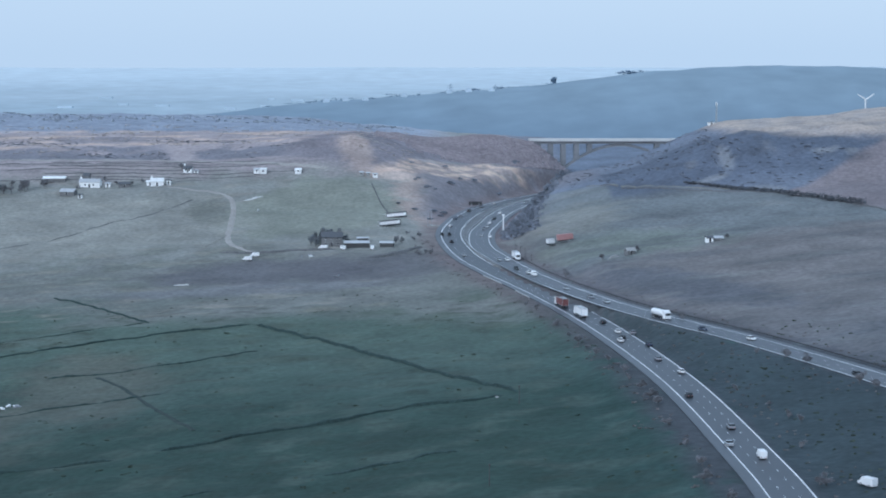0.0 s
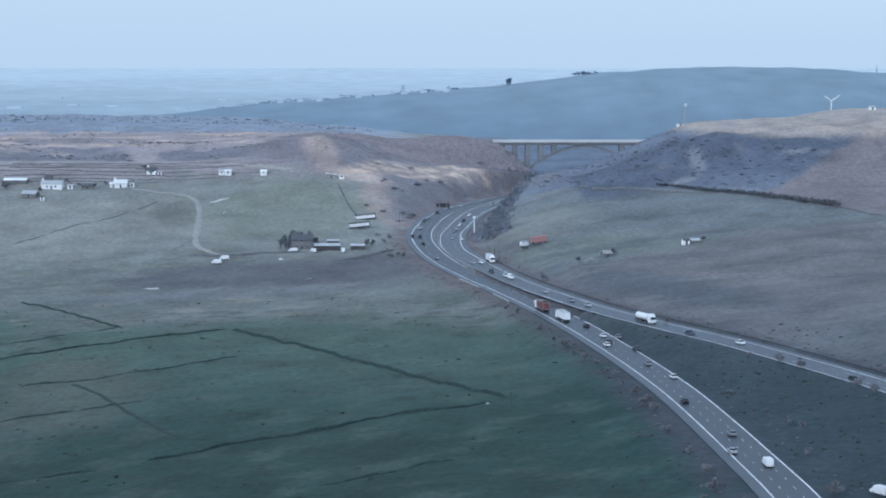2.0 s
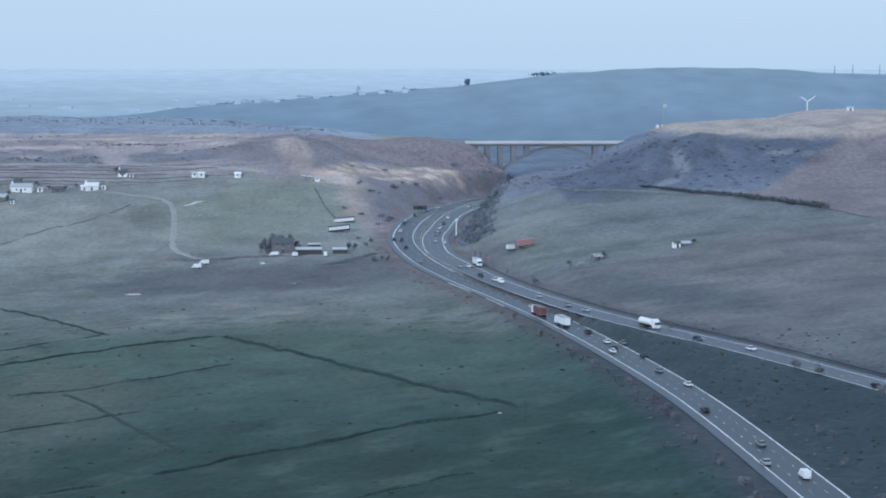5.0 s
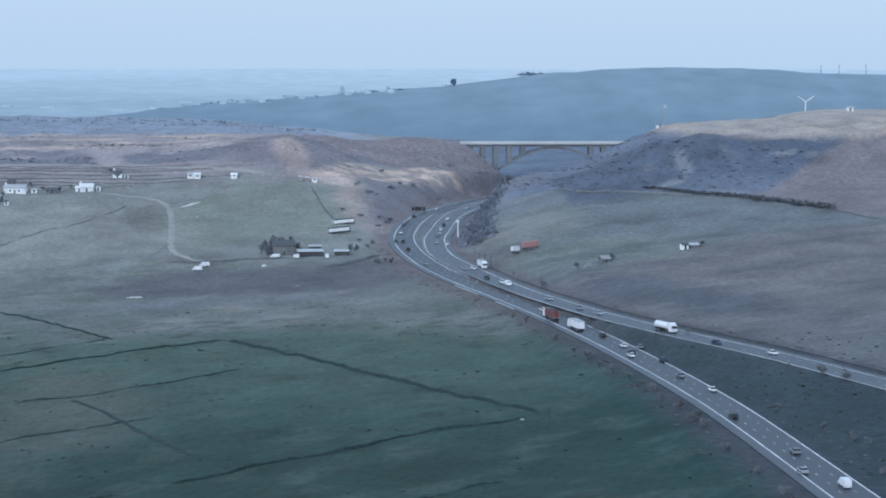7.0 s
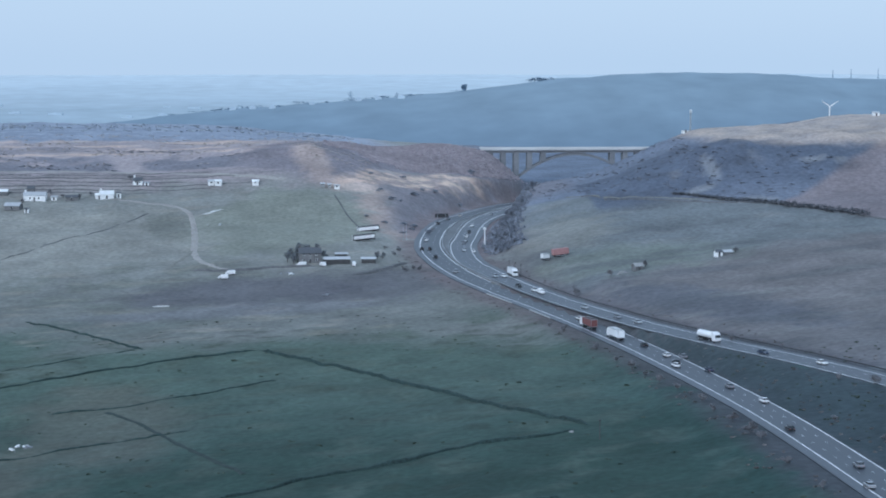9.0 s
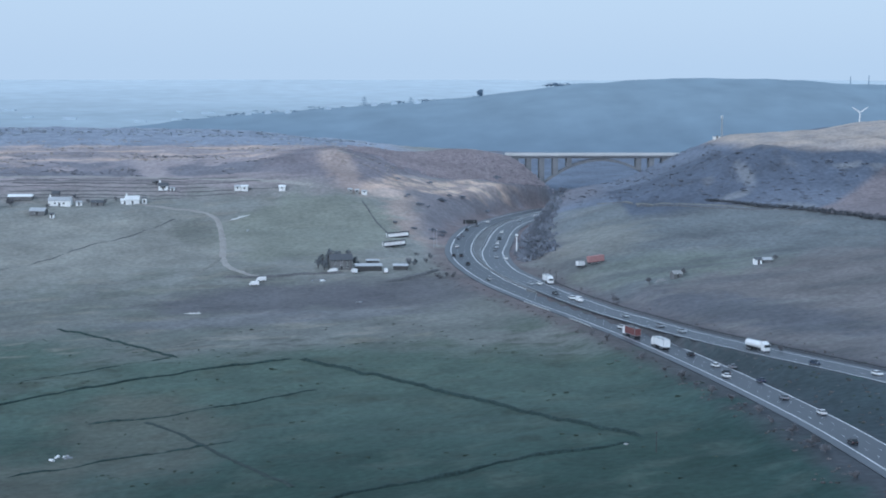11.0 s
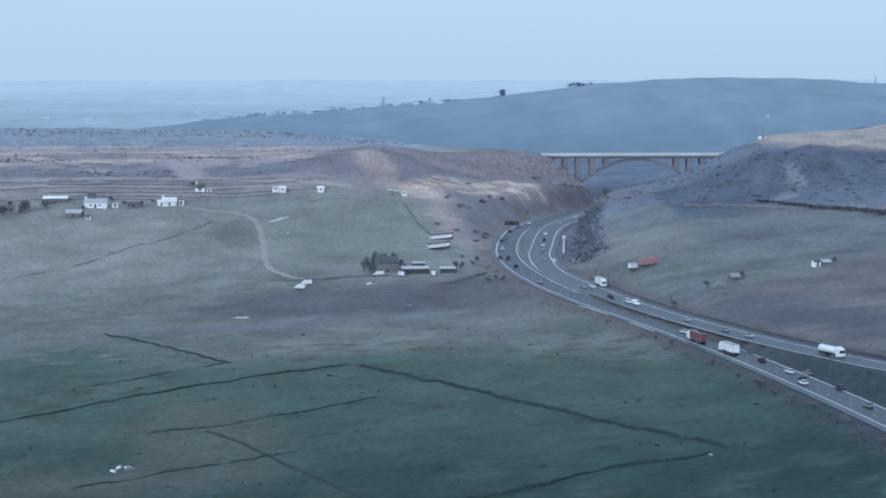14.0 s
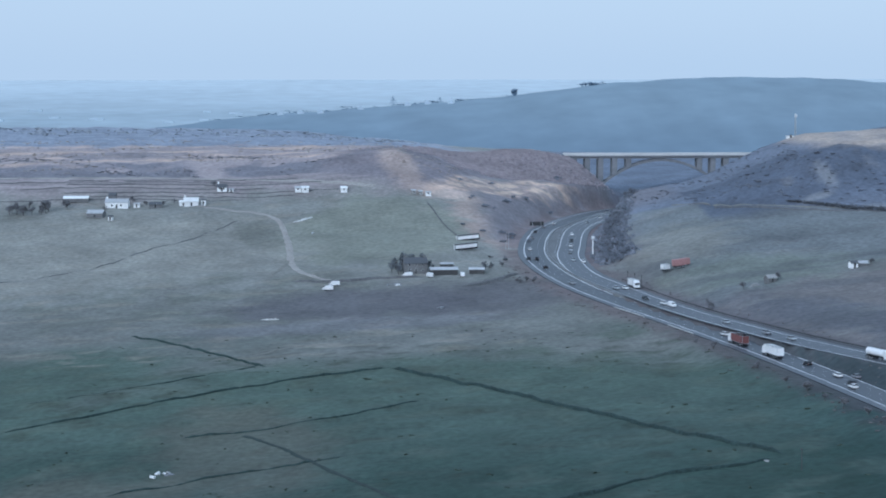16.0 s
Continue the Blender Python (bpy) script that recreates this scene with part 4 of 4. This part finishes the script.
park(red_lorry, WAY_A, 47.6, 750)
tanker = make_lorry("tanker_lorry", "white tanker lorry heading down the far carriageway", WHITE, 10.0, tank=True)
park(tanker, WAY_B, 82.6, 681)
far_lorry = make_lorry("box_lorry", "white box lorry beyond the motorway bend", WHITE, 9.0)
park(far_lorry, WAY_B, 90, 1303)
mid_lorry = make_lorry("box_lorry", "white box lorry on the inner bend", WHITE, 6.5)
park(mid_lorry, WAY_B, 36.5, 905)


def set_down(ob, x, y, turn, tilt=0.0):
    ob.matrix_basis = pose(x, y, on_ground(x, y), 0, 0, turn) @ pose(0, 0, 0, tilt)


trailer = make_lorry("advert_trailer", "white trailer with grey lettering parked on a field", WHITE, 12.0, tractor=False, bars=1, dark=BLACK)
set_down(trailer, -21.0, 1064.5, -80, 4.5)
trailer = make_lorry("advert_trailer", "white trailer with maroon lettering parked on a field", WHITE, 12.0, tractor=False, bars=2, dark=BLACK)
set_down(trailer, -24.0, 1037.5, -80, 5)
trailer = make_lorry("red_trailer", "faded red box trailer parked on rough grass", RUSTRED, 8.0, tractor=False, dark=RUSTRED)
set_down(trailer, 65.8, 932, -72, 5)
trailer = make_lorry("white_trailer", "small white box trailer beside a red one", WHITE, 3.6, tractor=False, high=2.3)
set_down(trailer, 56.0, 930.5, -60, 2)


def field_car(kind, x, y, turn, label):
    ob = copy_thing(CARS[kind], pose(x, y, on_ground(x, y) + 0.02, 0, 0, turn))
    tagged(ob, label, group="parked vehicles")


field_car("van", -100.5, 941, 80, "white van parked by a farm bank")
field_car("van", -97.5, 950, 95, "white van parked beside the farm track")
field_car("van", -52.5, 961, 20, "white van parked by a dark shed")
field_car("van", 98.5, 420, 30, "white van parked beside the motorway slope")
field_car("van", -37, 960, 0, "white van parked in a farmyard")
field_car("van", -63, 962.5, 75, "white van parked by a stone farmhouse")

# ---- posts, signs, mast and turbines ----


def pole(name, x, y, high, r, mat, label, category="post"):
    owner = thing(name, label, category, "", pose(x, y, on_ground(x, y) - 0.2))
    bm = bmesh.new()
    rod(bm, (0, 0, 0), (0, 0, high), r, r * 0.7)
    part("shaft", bm, mat, owner)
    bm = bmesh.new()
    box(bm, -r * 2, r * 2, -r * 2, r * 2, high, high + r * 3, None, r * 0.4)
    part("cap", bm, mat, owner)
    return owner


pole("camera_pole", 33.5, 1020.5, 9.0, 0.38, WHITE, "tall white camera pole beside the motorway", "pole")
pole("lamp_post", -8.5, 1045, 9.0, 0.11, STEEL, "thin grey lamp post beside the bend", "lamp post")
pole("lamp_post", -6.5, 1052, 9.0, 0.11, STEEL, "thin grey lamp post beside the bend", "lamp post")
for x, y in ((11.6, 453), (23.3, 556), (37, 930), (39, 922), (41, 915)):
    pole("fence_post", x, y, 5.5 if y < 600 else 4.5, 0.14, DARKBOARD, "weathered dark timber post in a field")


def sign(x, y, turn, w, h, lift):
    owner = thing("motorway_sign", "dark back of a large motorway sign", "road sign", "", pose(x, y, on_ground(x, y) - 0.3, 0, 0, turn))
    bm = bmesh.new()
    box(bm, -w / 2, w / 2, -0.06, 0.06, lift, lift + h, None, 0.03)
    part("panel", bm, SIGNBACK, owner)
    for s in (-0.3, 0.3):
        bm = bmesh.new()
        rod(bm, (s * w, -0.15, 0), (s * w, -0.15, lift + h * 0.9), 0.11)
        part("post", bm, STEEL, owner)


sign(20.5, 1165, 0, 8.2, 2.4, 1.4)

MX, MY = 171.5, 1160.0
mast = thing("radio_mast", "slim pale lattice radio mast on a hilltop", "mast", "", pose(MX, MY, on_ground(MX, MY) - 0.3))
for sx, sy in ((-0.45, -0.3), (0.45, -0.3), (0, 0.5)):
    bm = bmesh.new()
    rod(bm, (sx, sy, 0), (sx * 0.6, sy * 0.6, 12.5), 0.15)
    part("leg", bm, STEEL, mast)
for i in range(8):
    z, c = i * 1.5 + 0.8, (1 - 0.4 * i / 8)
    bm = bmesh.new()
    rod(bm, (-0.45 * c, -0.3 * c, z), (0.45 * c, -0.3 * c, z + 0.9), 0.05, sides=5)
    rod(bm, (0.45 * c, -0.3 * c, z), (0, 0.5 * c, z + 0.9), 0.05, sides=5)
    part("brace", bm, STEEL, mast)
bm = bmesh.new()
for a in (0, 120, 240):
    box(bm, -0.2, 0.2, 0.5, 0.75, 11.4, 13.2, pose(0, 0, 0, 0, 0, a), 0.04)
part("antenna", bm, WHITE, mast)
house("mast_hut", MX - 3.2, MY - 1, 0, 4.5, 2.6, 1.7, 0.0, WHITEWASH, SHEETROOF, "low white equipment hut below a mast", 0)


def turbine(x, y, z, hub, blade, turn, yaw, label):
    owner = thing("wind_turbine", label, "wind turbine", "", pose(x, y, z, 0, 0, yaw))
    bm = bmesh.new()
    rod(bm, (0, 0, -1), (0, 0, hub), hub * 0.035, hub * 0.022, 12)
    part("tower", bm, WHITE, owner)
    bm = bmesh.new()
    box(bm, -0.05 * hub, 0.05 * hub, -0.07 * hub, 0.1 * hub, hub - 0.04 * hub, hub + 0.05 * hub, None, 0.015 * hub)
    part("nacelle", bm, WHITE, owner)
    bm = bmesh.new()
    rod(bm, (0, -0.07 * hub, hub), (0, -0.12 * hub, hub), 0.05 * hub, 0.02 * hub, 10)
    rotor = part("hub", bm, WHITE, owner)
    for a in (0, 120, 240):
        bm = bmesh.new()
        prism(bm, [(-0.05 * blade, 0), (0.07 * blade, 0.15 * blade), (0.02 * blade, blade), (-0.02 * blade, blade), (-0.05 * blade, 0.12 * blade)], -0.02 * blade, 0.02 * blade,
              pose(0, -0.095 * hub, hub, 0, turn + a, 0))
        part("blade", bm, WHITE, rotor)


turbine(296.5, 1300, on_ground(296.5, 1300) - 0.6, 7.6, 7.4, 60, 15, "white wind turbine with still blades on a hilltop")
for x, z in ((752, 13), (781, 15), (824, 17)):
    owner = thing("ridge_mast", "thin hazy mast on the far ridge", "mast", "far masts", pose(x, 2900, float(far_ridge(np.array([x]), np.array([2900.0]))[0]) - 1))
    bm = bmesh.new()
    rod(bm, (0, 0, 0), (0, 0, z), 0.7, 0.4, 6)
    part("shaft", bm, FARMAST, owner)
house("hill_hut", 306, 1225, 0, 4, 3, 2.4, 0.7, WHITEWASH, SHEETROOF, "small pale hut on the hilltop", 0)

# ---- shrubs, trees and scrub ----


def twig_cloud(bm, centre, radii, count, size, rng, hollow=0.35, flat=0.0):
    """Many small bent flakes filling an uneven crown."""
    lobes = [(Vector((rng.gauss(0, 0.45), rng.gauss(0, 0.45), rng.gauss(0, 0.35))), rng.uniform(0.4, 0.75)) for _ in range(7)]
    for _ in range(count):
        c, r = rng.choice(lobes)
        d = Vector((rng.gauss(0, 1), rng.gauss(0, 1), rng.gauss(0, 1))).normalized() * r * rng.uniform(hollow, 1) + c
        p = Vector((centre[0] + d.x * radii[0], centre[1] + d.y * radii[1], max(0.05, centre[2] + d.z * radii[2])))
        s = size * rng.uniform(0.5, 1.3)
        a = Vector((rng.gauss(0, 1), rng.gauss(0, 1), rng.gauss(0, 1))).normalized() * s
        b = a.cross(Vector((rng.gauss(0, 1), rng.gauss(0, 1), rng.gauss(0, 1)))).normalized() * s * rng.uniform(0.25, 0.6)
        q = [bm.verts.new(v) for v in (p - a, p + b, p + a * 1.1 + Vector((0, 0, 0.2 * s)), p - b)]
        bm.faces.new(q[:3])
        bm.faces.new((q[0], q[2], q[3]))


def make_shrub(name, label, category, high, wide, seed, leaf, count=260, trunk=0.25):
    rng = random.Random(seed)
    owner = thing(name, label, category)
    bm = bmesh.new()
    rod(bm, (0, 0, -0.3), (0, 0, high * 0.5), high * 0.035, high * 0.02, 7)
    for i in range(6):
        a = i * 1.05 + rng.random()
        z = high * rng.uniform(trunk * 0.6, 0.5)
        rod(bm, (0, 0, z), (math.cos(a) * wide * 0.35, math.sin(a) * wide * 0.35, z + high * rng.uniform(0.2, 0.4)), high * 0.016, high * 0.006, 5)
    part("trunk", bm, BARK, owner)
    bm = bmesh.new()
    twig_cloud(bm, (0, 0, high * (0.5 + trunk / 2)), (wide / 2, wide / 2, high * (0.5 - trunk / 2)), count, 0.08 * wide, rng)
    part("crown", bm, leaf, owner)
    return owner


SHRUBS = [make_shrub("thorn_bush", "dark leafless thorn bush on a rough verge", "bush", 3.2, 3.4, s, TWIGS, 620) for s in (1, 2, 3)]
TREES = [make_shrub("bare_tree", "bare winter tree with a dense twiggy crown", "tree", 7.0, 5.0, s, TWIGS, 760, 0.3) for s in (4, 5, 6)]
FARM_TREES = [make_shrub("farm_tree", "dense bare tree sheltering a farm", "tree", 8.5, 4.6, s, FARM_TWIGS, 800, 0.12) for s in (7, 8)]
# Bare trees and scrub of the bend, with haze in the twig colour.
BELT_TREES = [make_shrub("belt_tree", "bare tree in haze-blue twigs on the motorway bank", "tree", 7.0, 5.2, s, HAZY_TWIGS, 900, 0.2) for s in (14, 15, 16)]
GORSE = [make_shrub("scrub_bush", "low grey winter scrub bush on a sandy bank", "bush", 2.2, 3.6, s, HAZY_TWIGS, 520, 0.1) for s in (17, 18)]
placed = set()


def plant(kinds, x, y, scale, rng):
    ob = rng.choice(kinds)
    m = pose(x, y, on_ground(x, y) - 0.1, 0, 0, rng.uniform(0, 360))
    if ob.name in placed:
        ob = copy_thing(ob, m)
    placed.add(ob.name)
    ob.matrix_basis = m @ Matrix.Diagonal((scale, scale, scale * rng.uniform(0.85, 1.15), 1))
    return ob


rng = random.Random(11)
for x, y, s in ((48, 646, 1.0), (58, 584, .8), (55, 605, .7), (61, 536, 1.1), (62.5, 528, .9), (60, 552, .9), (64, 447, .8), (62, 430, 1.0), (90, 425, 1.1), (92, 465, .6),
                (109, 581, 1.0), (114, 571, 1.1), (122, 533, 1.0), (124.5, 525, .9), (102, 594, .6), (38, 739, .9), (43, 692, .8), (52, 620, .8), (-12, 935, 1.0), (-6, 930, .9),
                (-9, 938, .8), (89, 682, .8), (46, 665, .6), (50, 634, .6), (34, 752, .6), (57, 596, .5), (66, 412, .8), (63, 470, .7), (62, 498, .7), (58, 568, .6),
                (95, 500, .7), (97, 492, .6), (93, 520, .5), (88, 548, .6), (56, 838, 1.3), (-16, 985, .8), (-13, 1000, .9), (-20, 1010, .7)):
    plant(SHRUBS, x, y, s, rng)
for x, y, s in ((-66, 975, .8), (-68, 981, .9), (-52, 979, .7), (-61, 981, 1.0), (-25, 974, .5), (-22, 978, .5), (-67, 968, .7), (-64, 984, 1.0), (-55, 983, .9), (-50, 975, .5), (-70, 973, .7), (92, 868, .5), (74.5, 856, .5), (136, 881, .4)):
    plant(FARM_TREES if y < 985 and x < 0 else TREES, x, y, s, rng)
for i in range(13):
    plant(TREES, -262 + rng.uniform(-22, 14), 1150 + rng.uniform(-8, 14), rng.uniform(0.6, 1.0), rng)
for x, y in ((-236, 1142), (-228, 1150), (-206, 1163), (-196, 1160), (-190, 1166), (-168, 1187), (-214, 1168), (-25, 984)):
    plant(TREES, x, y, rng.uniform(0.35, 0.6), rng)
# belt of bare trees on the outer verge of the bend
belt = spline([(37, 985), (39.5, 1020), (45, 1065), (54, 1110), (62, 1150), (75, 1195), (91, 1240)], 4.5)
for p in belt:
    for off in (0, 7):
        plant(BELT_TREES, p[0] + off + rng.uniform(-2, 4), p[1] + rng.uniform(-2, 2), rng.uniform(0.4, 0.7), rng)
for _ in range(15):
    plant(GORSE, rng.uniform(-28, 8), rng.uniform(1065, 1190), rng.uniform(0.5, 1.1), rng)
for _ in range(12):
    t, side = rng.random(), rng.choice((-1, 1))
    plant(GORSE, -25 + 115 * t + side * rng.uniform(9, 22), 1190 + 165 * t - side * rng.uniform(5, 14), rng.uniform(0.7, 1.4), rng)


def scrub(name, label, inside, count, size, high, mat, seed, area):
    """Uncounted low growth over a stretch of ground, as one object."""
    r = np.random.RandomState(seed)
    x, y = r.uniform(area[0], area[1], count * 3), r.uniform(area[2], area[3], count * 3)
    keep = np.nonzero(inside(x, y) > r.uniform(0, 1, count * 3))[0][:count]
    x, y = x[keep], y[keep]
    z = rough_ground(x, y)
    co, faces = [], []
    for cx, cy, cz in zip(x, y, z):
        h, w = high * r.uniform(0.5, 1.2), size * r.uniform(0.6, 1.3)
        for _ in range(5):
            a, t = r.uniform(0, 6.28), r.uniform(0.2, 1)
            ox, oy = math.cos(a) * w * 0.5 * t, math.sin(a) * w * 0.5 * t
            b = r.uniform(0, 6.28)
            dx, dy = math.cos(b) * w * 0.35, math.sin(b) * w * 0.35
            k = len(co)
            co += [(cx + ox - dx, cy + oy - dy, cz - 0.1), (cx + ox + dx, cy + oy + dy, cz - 0.1 + 0.2 * h), (cx + ox * 1.3, cy + oy * 1.3, cz + h * r.uniform(0.6, 1.0)), (cx + ox * 0.4 - dy, cy + oy * 0.4 + dx, cz + h * 0.5)]
            faces += [(k, k + 1, k + 2), (k, k + 2, k + 3)]
    me = bpy.data.meshes.new(name)
    me.from_pydata(co, [], faces)
    me.materials.append(mat)
    return tagged(new(name, me), label, "vegetation", kind="stuff")


RUSH = material("rushes", (0.070, 0.088, 0.066), 0.95, grain=0.3, scale=0.8)
# Heather and both woods are lifted in colour to imitate haze.
HEATH = material("heather_scrub", (0.200, 0.206, 0.230), 0.95, grain=0.15, scale=0.4)
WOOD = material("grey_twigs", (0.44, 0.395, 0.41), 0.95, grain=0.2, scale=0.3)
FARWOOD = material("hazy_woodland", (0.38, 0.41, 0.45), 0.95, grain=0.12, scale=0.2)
HEDGE = material("hedge_twigs", (0.125, 0.132, 0.145), 0.95, grain=0.25, scale=0.6)
VERGE = material("verge_tangle", (0.170, 0.158, 0.155), 0.95, grain=0.3, scale=0.5)
PALEGRASS = material("dead_grass", (0.45, 0.40, 0.35), 0.95, grain=0.25, scale=0.5)


def clear(x, y):
    return (np.minimum(nearest(WAY_A, x, y)[0], nearest(WAY_B, x, y)[0]) > 10.5).astype(float)


scrub("rushes", "dark rush tussocks scattered over green pasture", lambda x, y: clear(x, y) * smooth(0.35, 1.1, ripple(x * 0.6, y, 18, 4) + 0.5 * ripple(x, y, 90, 31)), 900, 1.7, 0.28, RUSH, 1, (-190, 60, 400, 830))
scrub("verge_scrub", "brown tangled scrub on the motorway verge", lambda x, y: clear(x, y) * (1 - smooth(14, 24, np.minimum(nearest(WAY_A, x, y)[0], nearest(WAY_B, x, y)[0]))), 1000, 1.2, 0.4, VERGE, 2, (-30, 150, 400, 1000))
scrub("rushes", "dark rush tussocks between the carriageways", lambda x, y: clear(x, y) * 0.6 * (x > 60), 200, 1.3, 0.35, RUSH, 3, (70, 140, 400, 660))
scrub("hill_scrub", "dark heather and scrub covering a steep hill face", lambda x, y: smooth(0, 20, y - np.interp(x, [60, 95, 145, 195, 230], [1090, 1062, 1016, 980, 960])) * (1 - smooth(56, 62, land(x, y))) * clear(x, y) * smooth(-0.9, 0.5, ripple(x, y, 30, 32)) * (1 - smooth(-4, 4, x - 190 - 0.8 * (y - 1000))), 700, 3.2, 0.3, HEATH, 4, (70, 330, 980, 1180))
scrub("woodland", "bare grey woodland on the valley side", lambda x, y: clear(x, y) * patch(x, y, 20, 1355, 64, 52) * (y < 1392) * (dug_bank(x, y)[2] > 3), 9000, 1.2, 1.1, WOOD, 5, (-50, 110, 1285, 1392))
scrub("woodland", "bare woodland beyond the moor, coloured haze blue", lambda x, y: smooth(-0.9, 0.2, ripple(x, y, 120, 33)) * smooth(1500, 1540, y) * (1 - smooth(-60, -10, x)), 600, 4.5, 1.4, FARWOOD, 6, (-560, 0, 1375, 1680))
scrub("bank_scrub", "dark tangled scrub beside the motorway bend", lambda x, y: clear(x, y) * (1 - smooth(26, 34, nearest(WAY_B, x, y)[0])) * (nearest(WAY_A, x, y)[0] > nearest(WAY_B, x, y)[0]), 1600, 2.2, 1.6, HAZY_TWIGS, 10, (30, 130, 985, 1240))
scrub("moor_grass", "pale tussock grass on the moor", lambda x, y: smooth(-0.2, 0.8, ripple(x * 0.4, y, 50, 8)), 1300, 2.2, 0.4, PALEGRASS, 8, (-400, -20, 1225, 1450))
scrub("moor_heather", "dark heather clumps on the moor", lambda x, y: smooth(0.0, 0.7, ripple(x * 0.55, y, 75, 6) - 0.2), 1000, 2.6, 0.4, HEATH, 9, (-400, -95, 1208, 1300))

# dense dark plantation strip below the red slope, growing wider to its end
r = random.Random(77)
bm = bmesh.new()
strip = spline([(136, 1030), (152, 1014), (166, 1000), (183, 980), (198, 962), (214, 941)], 1.6)
for i, p in enumerate(strip):
    k = i / len(strip)
    twig_cloud(bm, (p[0], p[1], on_ground(p[0], p[1]) + 0.6 + 1.0 * k), (1.6 + 1.2 * k, 1.6 + 1.2 * k, 0.8 + 1.3 * k), 120, 0.42, r, 0.0)
single("hedge_row", bm, HEDGE, "dense dark hedge row below a red-brown slope", "hedge", kind="stuff")

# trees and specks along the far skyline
# Tree colour mixed with haze blue; the pylons share it.
FARTREE = material("far_hazy_trees", (0.135, 0.195, 0.265), 1.0, grain=0.1, scale=0.1)


def skyline(x, y, w, h, n, seed, label):
    r = random.Random(seed)
    bm = bmesh.new()
    z = float(far_ridge(np.array([x]), np.array([y]))[0])
    twig_cloud(bm, (0, 0, h * 0.5), (w / 2, 6, h * 0.5), n, h * 0.28, r, 0.0)
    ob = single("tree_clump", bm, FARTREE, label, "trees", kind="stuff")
    ob.location = (x, y, z - 1)


skyline(173, 2890, 7, 12, 120, 1, "hazy lone tree on the far ridge")
skyline(290, 2890, 36, 7, 200, 2, "hazy tree clump on the far ridge")
for i in range(16):
    xx = -265 + i * 29 + rng.uniform(-10, 10)
    skyline(xx, 2895, rng.uniform(24, 48), rng.uniform(2.2, 4.5), 120, 10 + i, "hazy tree belt along the far ridge")
# White walls cooled to blue, haze included in the colour.
FARWALL = material("far_hazy_walls", (0.52, 0.60, 0.66), 0.9, grain=0.05, scale=0.1)
for i in range(12):
    bm = bmesh.new()
    xx, yy = rng.uniform(-750, -60), rng.uniform(3300, 3900)
    zz = float(far_plain(np.array([xx]), np.array([yy]))[0])
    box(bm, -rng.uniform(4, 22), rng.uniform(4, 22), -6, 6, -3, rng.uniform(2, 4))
    ob = single("far_building", bm, FARWALL, "tiny pale building in the hazy plain", "building")
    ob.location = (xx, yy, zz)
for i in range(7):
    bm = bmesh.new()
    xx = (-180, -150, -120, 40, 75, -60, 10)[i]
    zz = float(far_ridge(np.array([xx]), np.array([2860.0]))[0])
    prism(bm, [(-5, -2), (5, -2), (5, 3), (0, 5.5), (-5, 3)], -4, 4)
    ob = single("far_building", bm, FARWALL, "tiny pale house on the far ridge", "building")
    ob.location = (xx, 2860, zz)


def pylon(x, y, h):
    owner = thing("pylon", "hazy lattice electricity pylon on the skyline", "pylon", "far pylons", pose(x, y, float(far_plain(np.array([x]), np.array([y]))[0]) - 2))
    for sx in (-1, 1):
        bm = bmesh.new()
        rod(bm, (sx * h * 0.1, 0, 0), (sx * h * 0.02, 0, h), 0.55, 0.4, 5)
        part("leg", bm, FARTREE, owner)
    for z, w in ((0.65, 0.2), (0.78, 0.17), (0.9, 0.13)):
        bm = bmesh.new()
        rod(bm, (-w * h, 0, z * h), (w * h, 0, z * h), 0.4, sides=5)
        part("cross_arm", bm, FARTREE, owner)


for x, y, h in ((105, 3700, 38), (195, 3650, 38), (275, 3600, 38), (15, 3760, 36)):
    pylon(x, y, h)
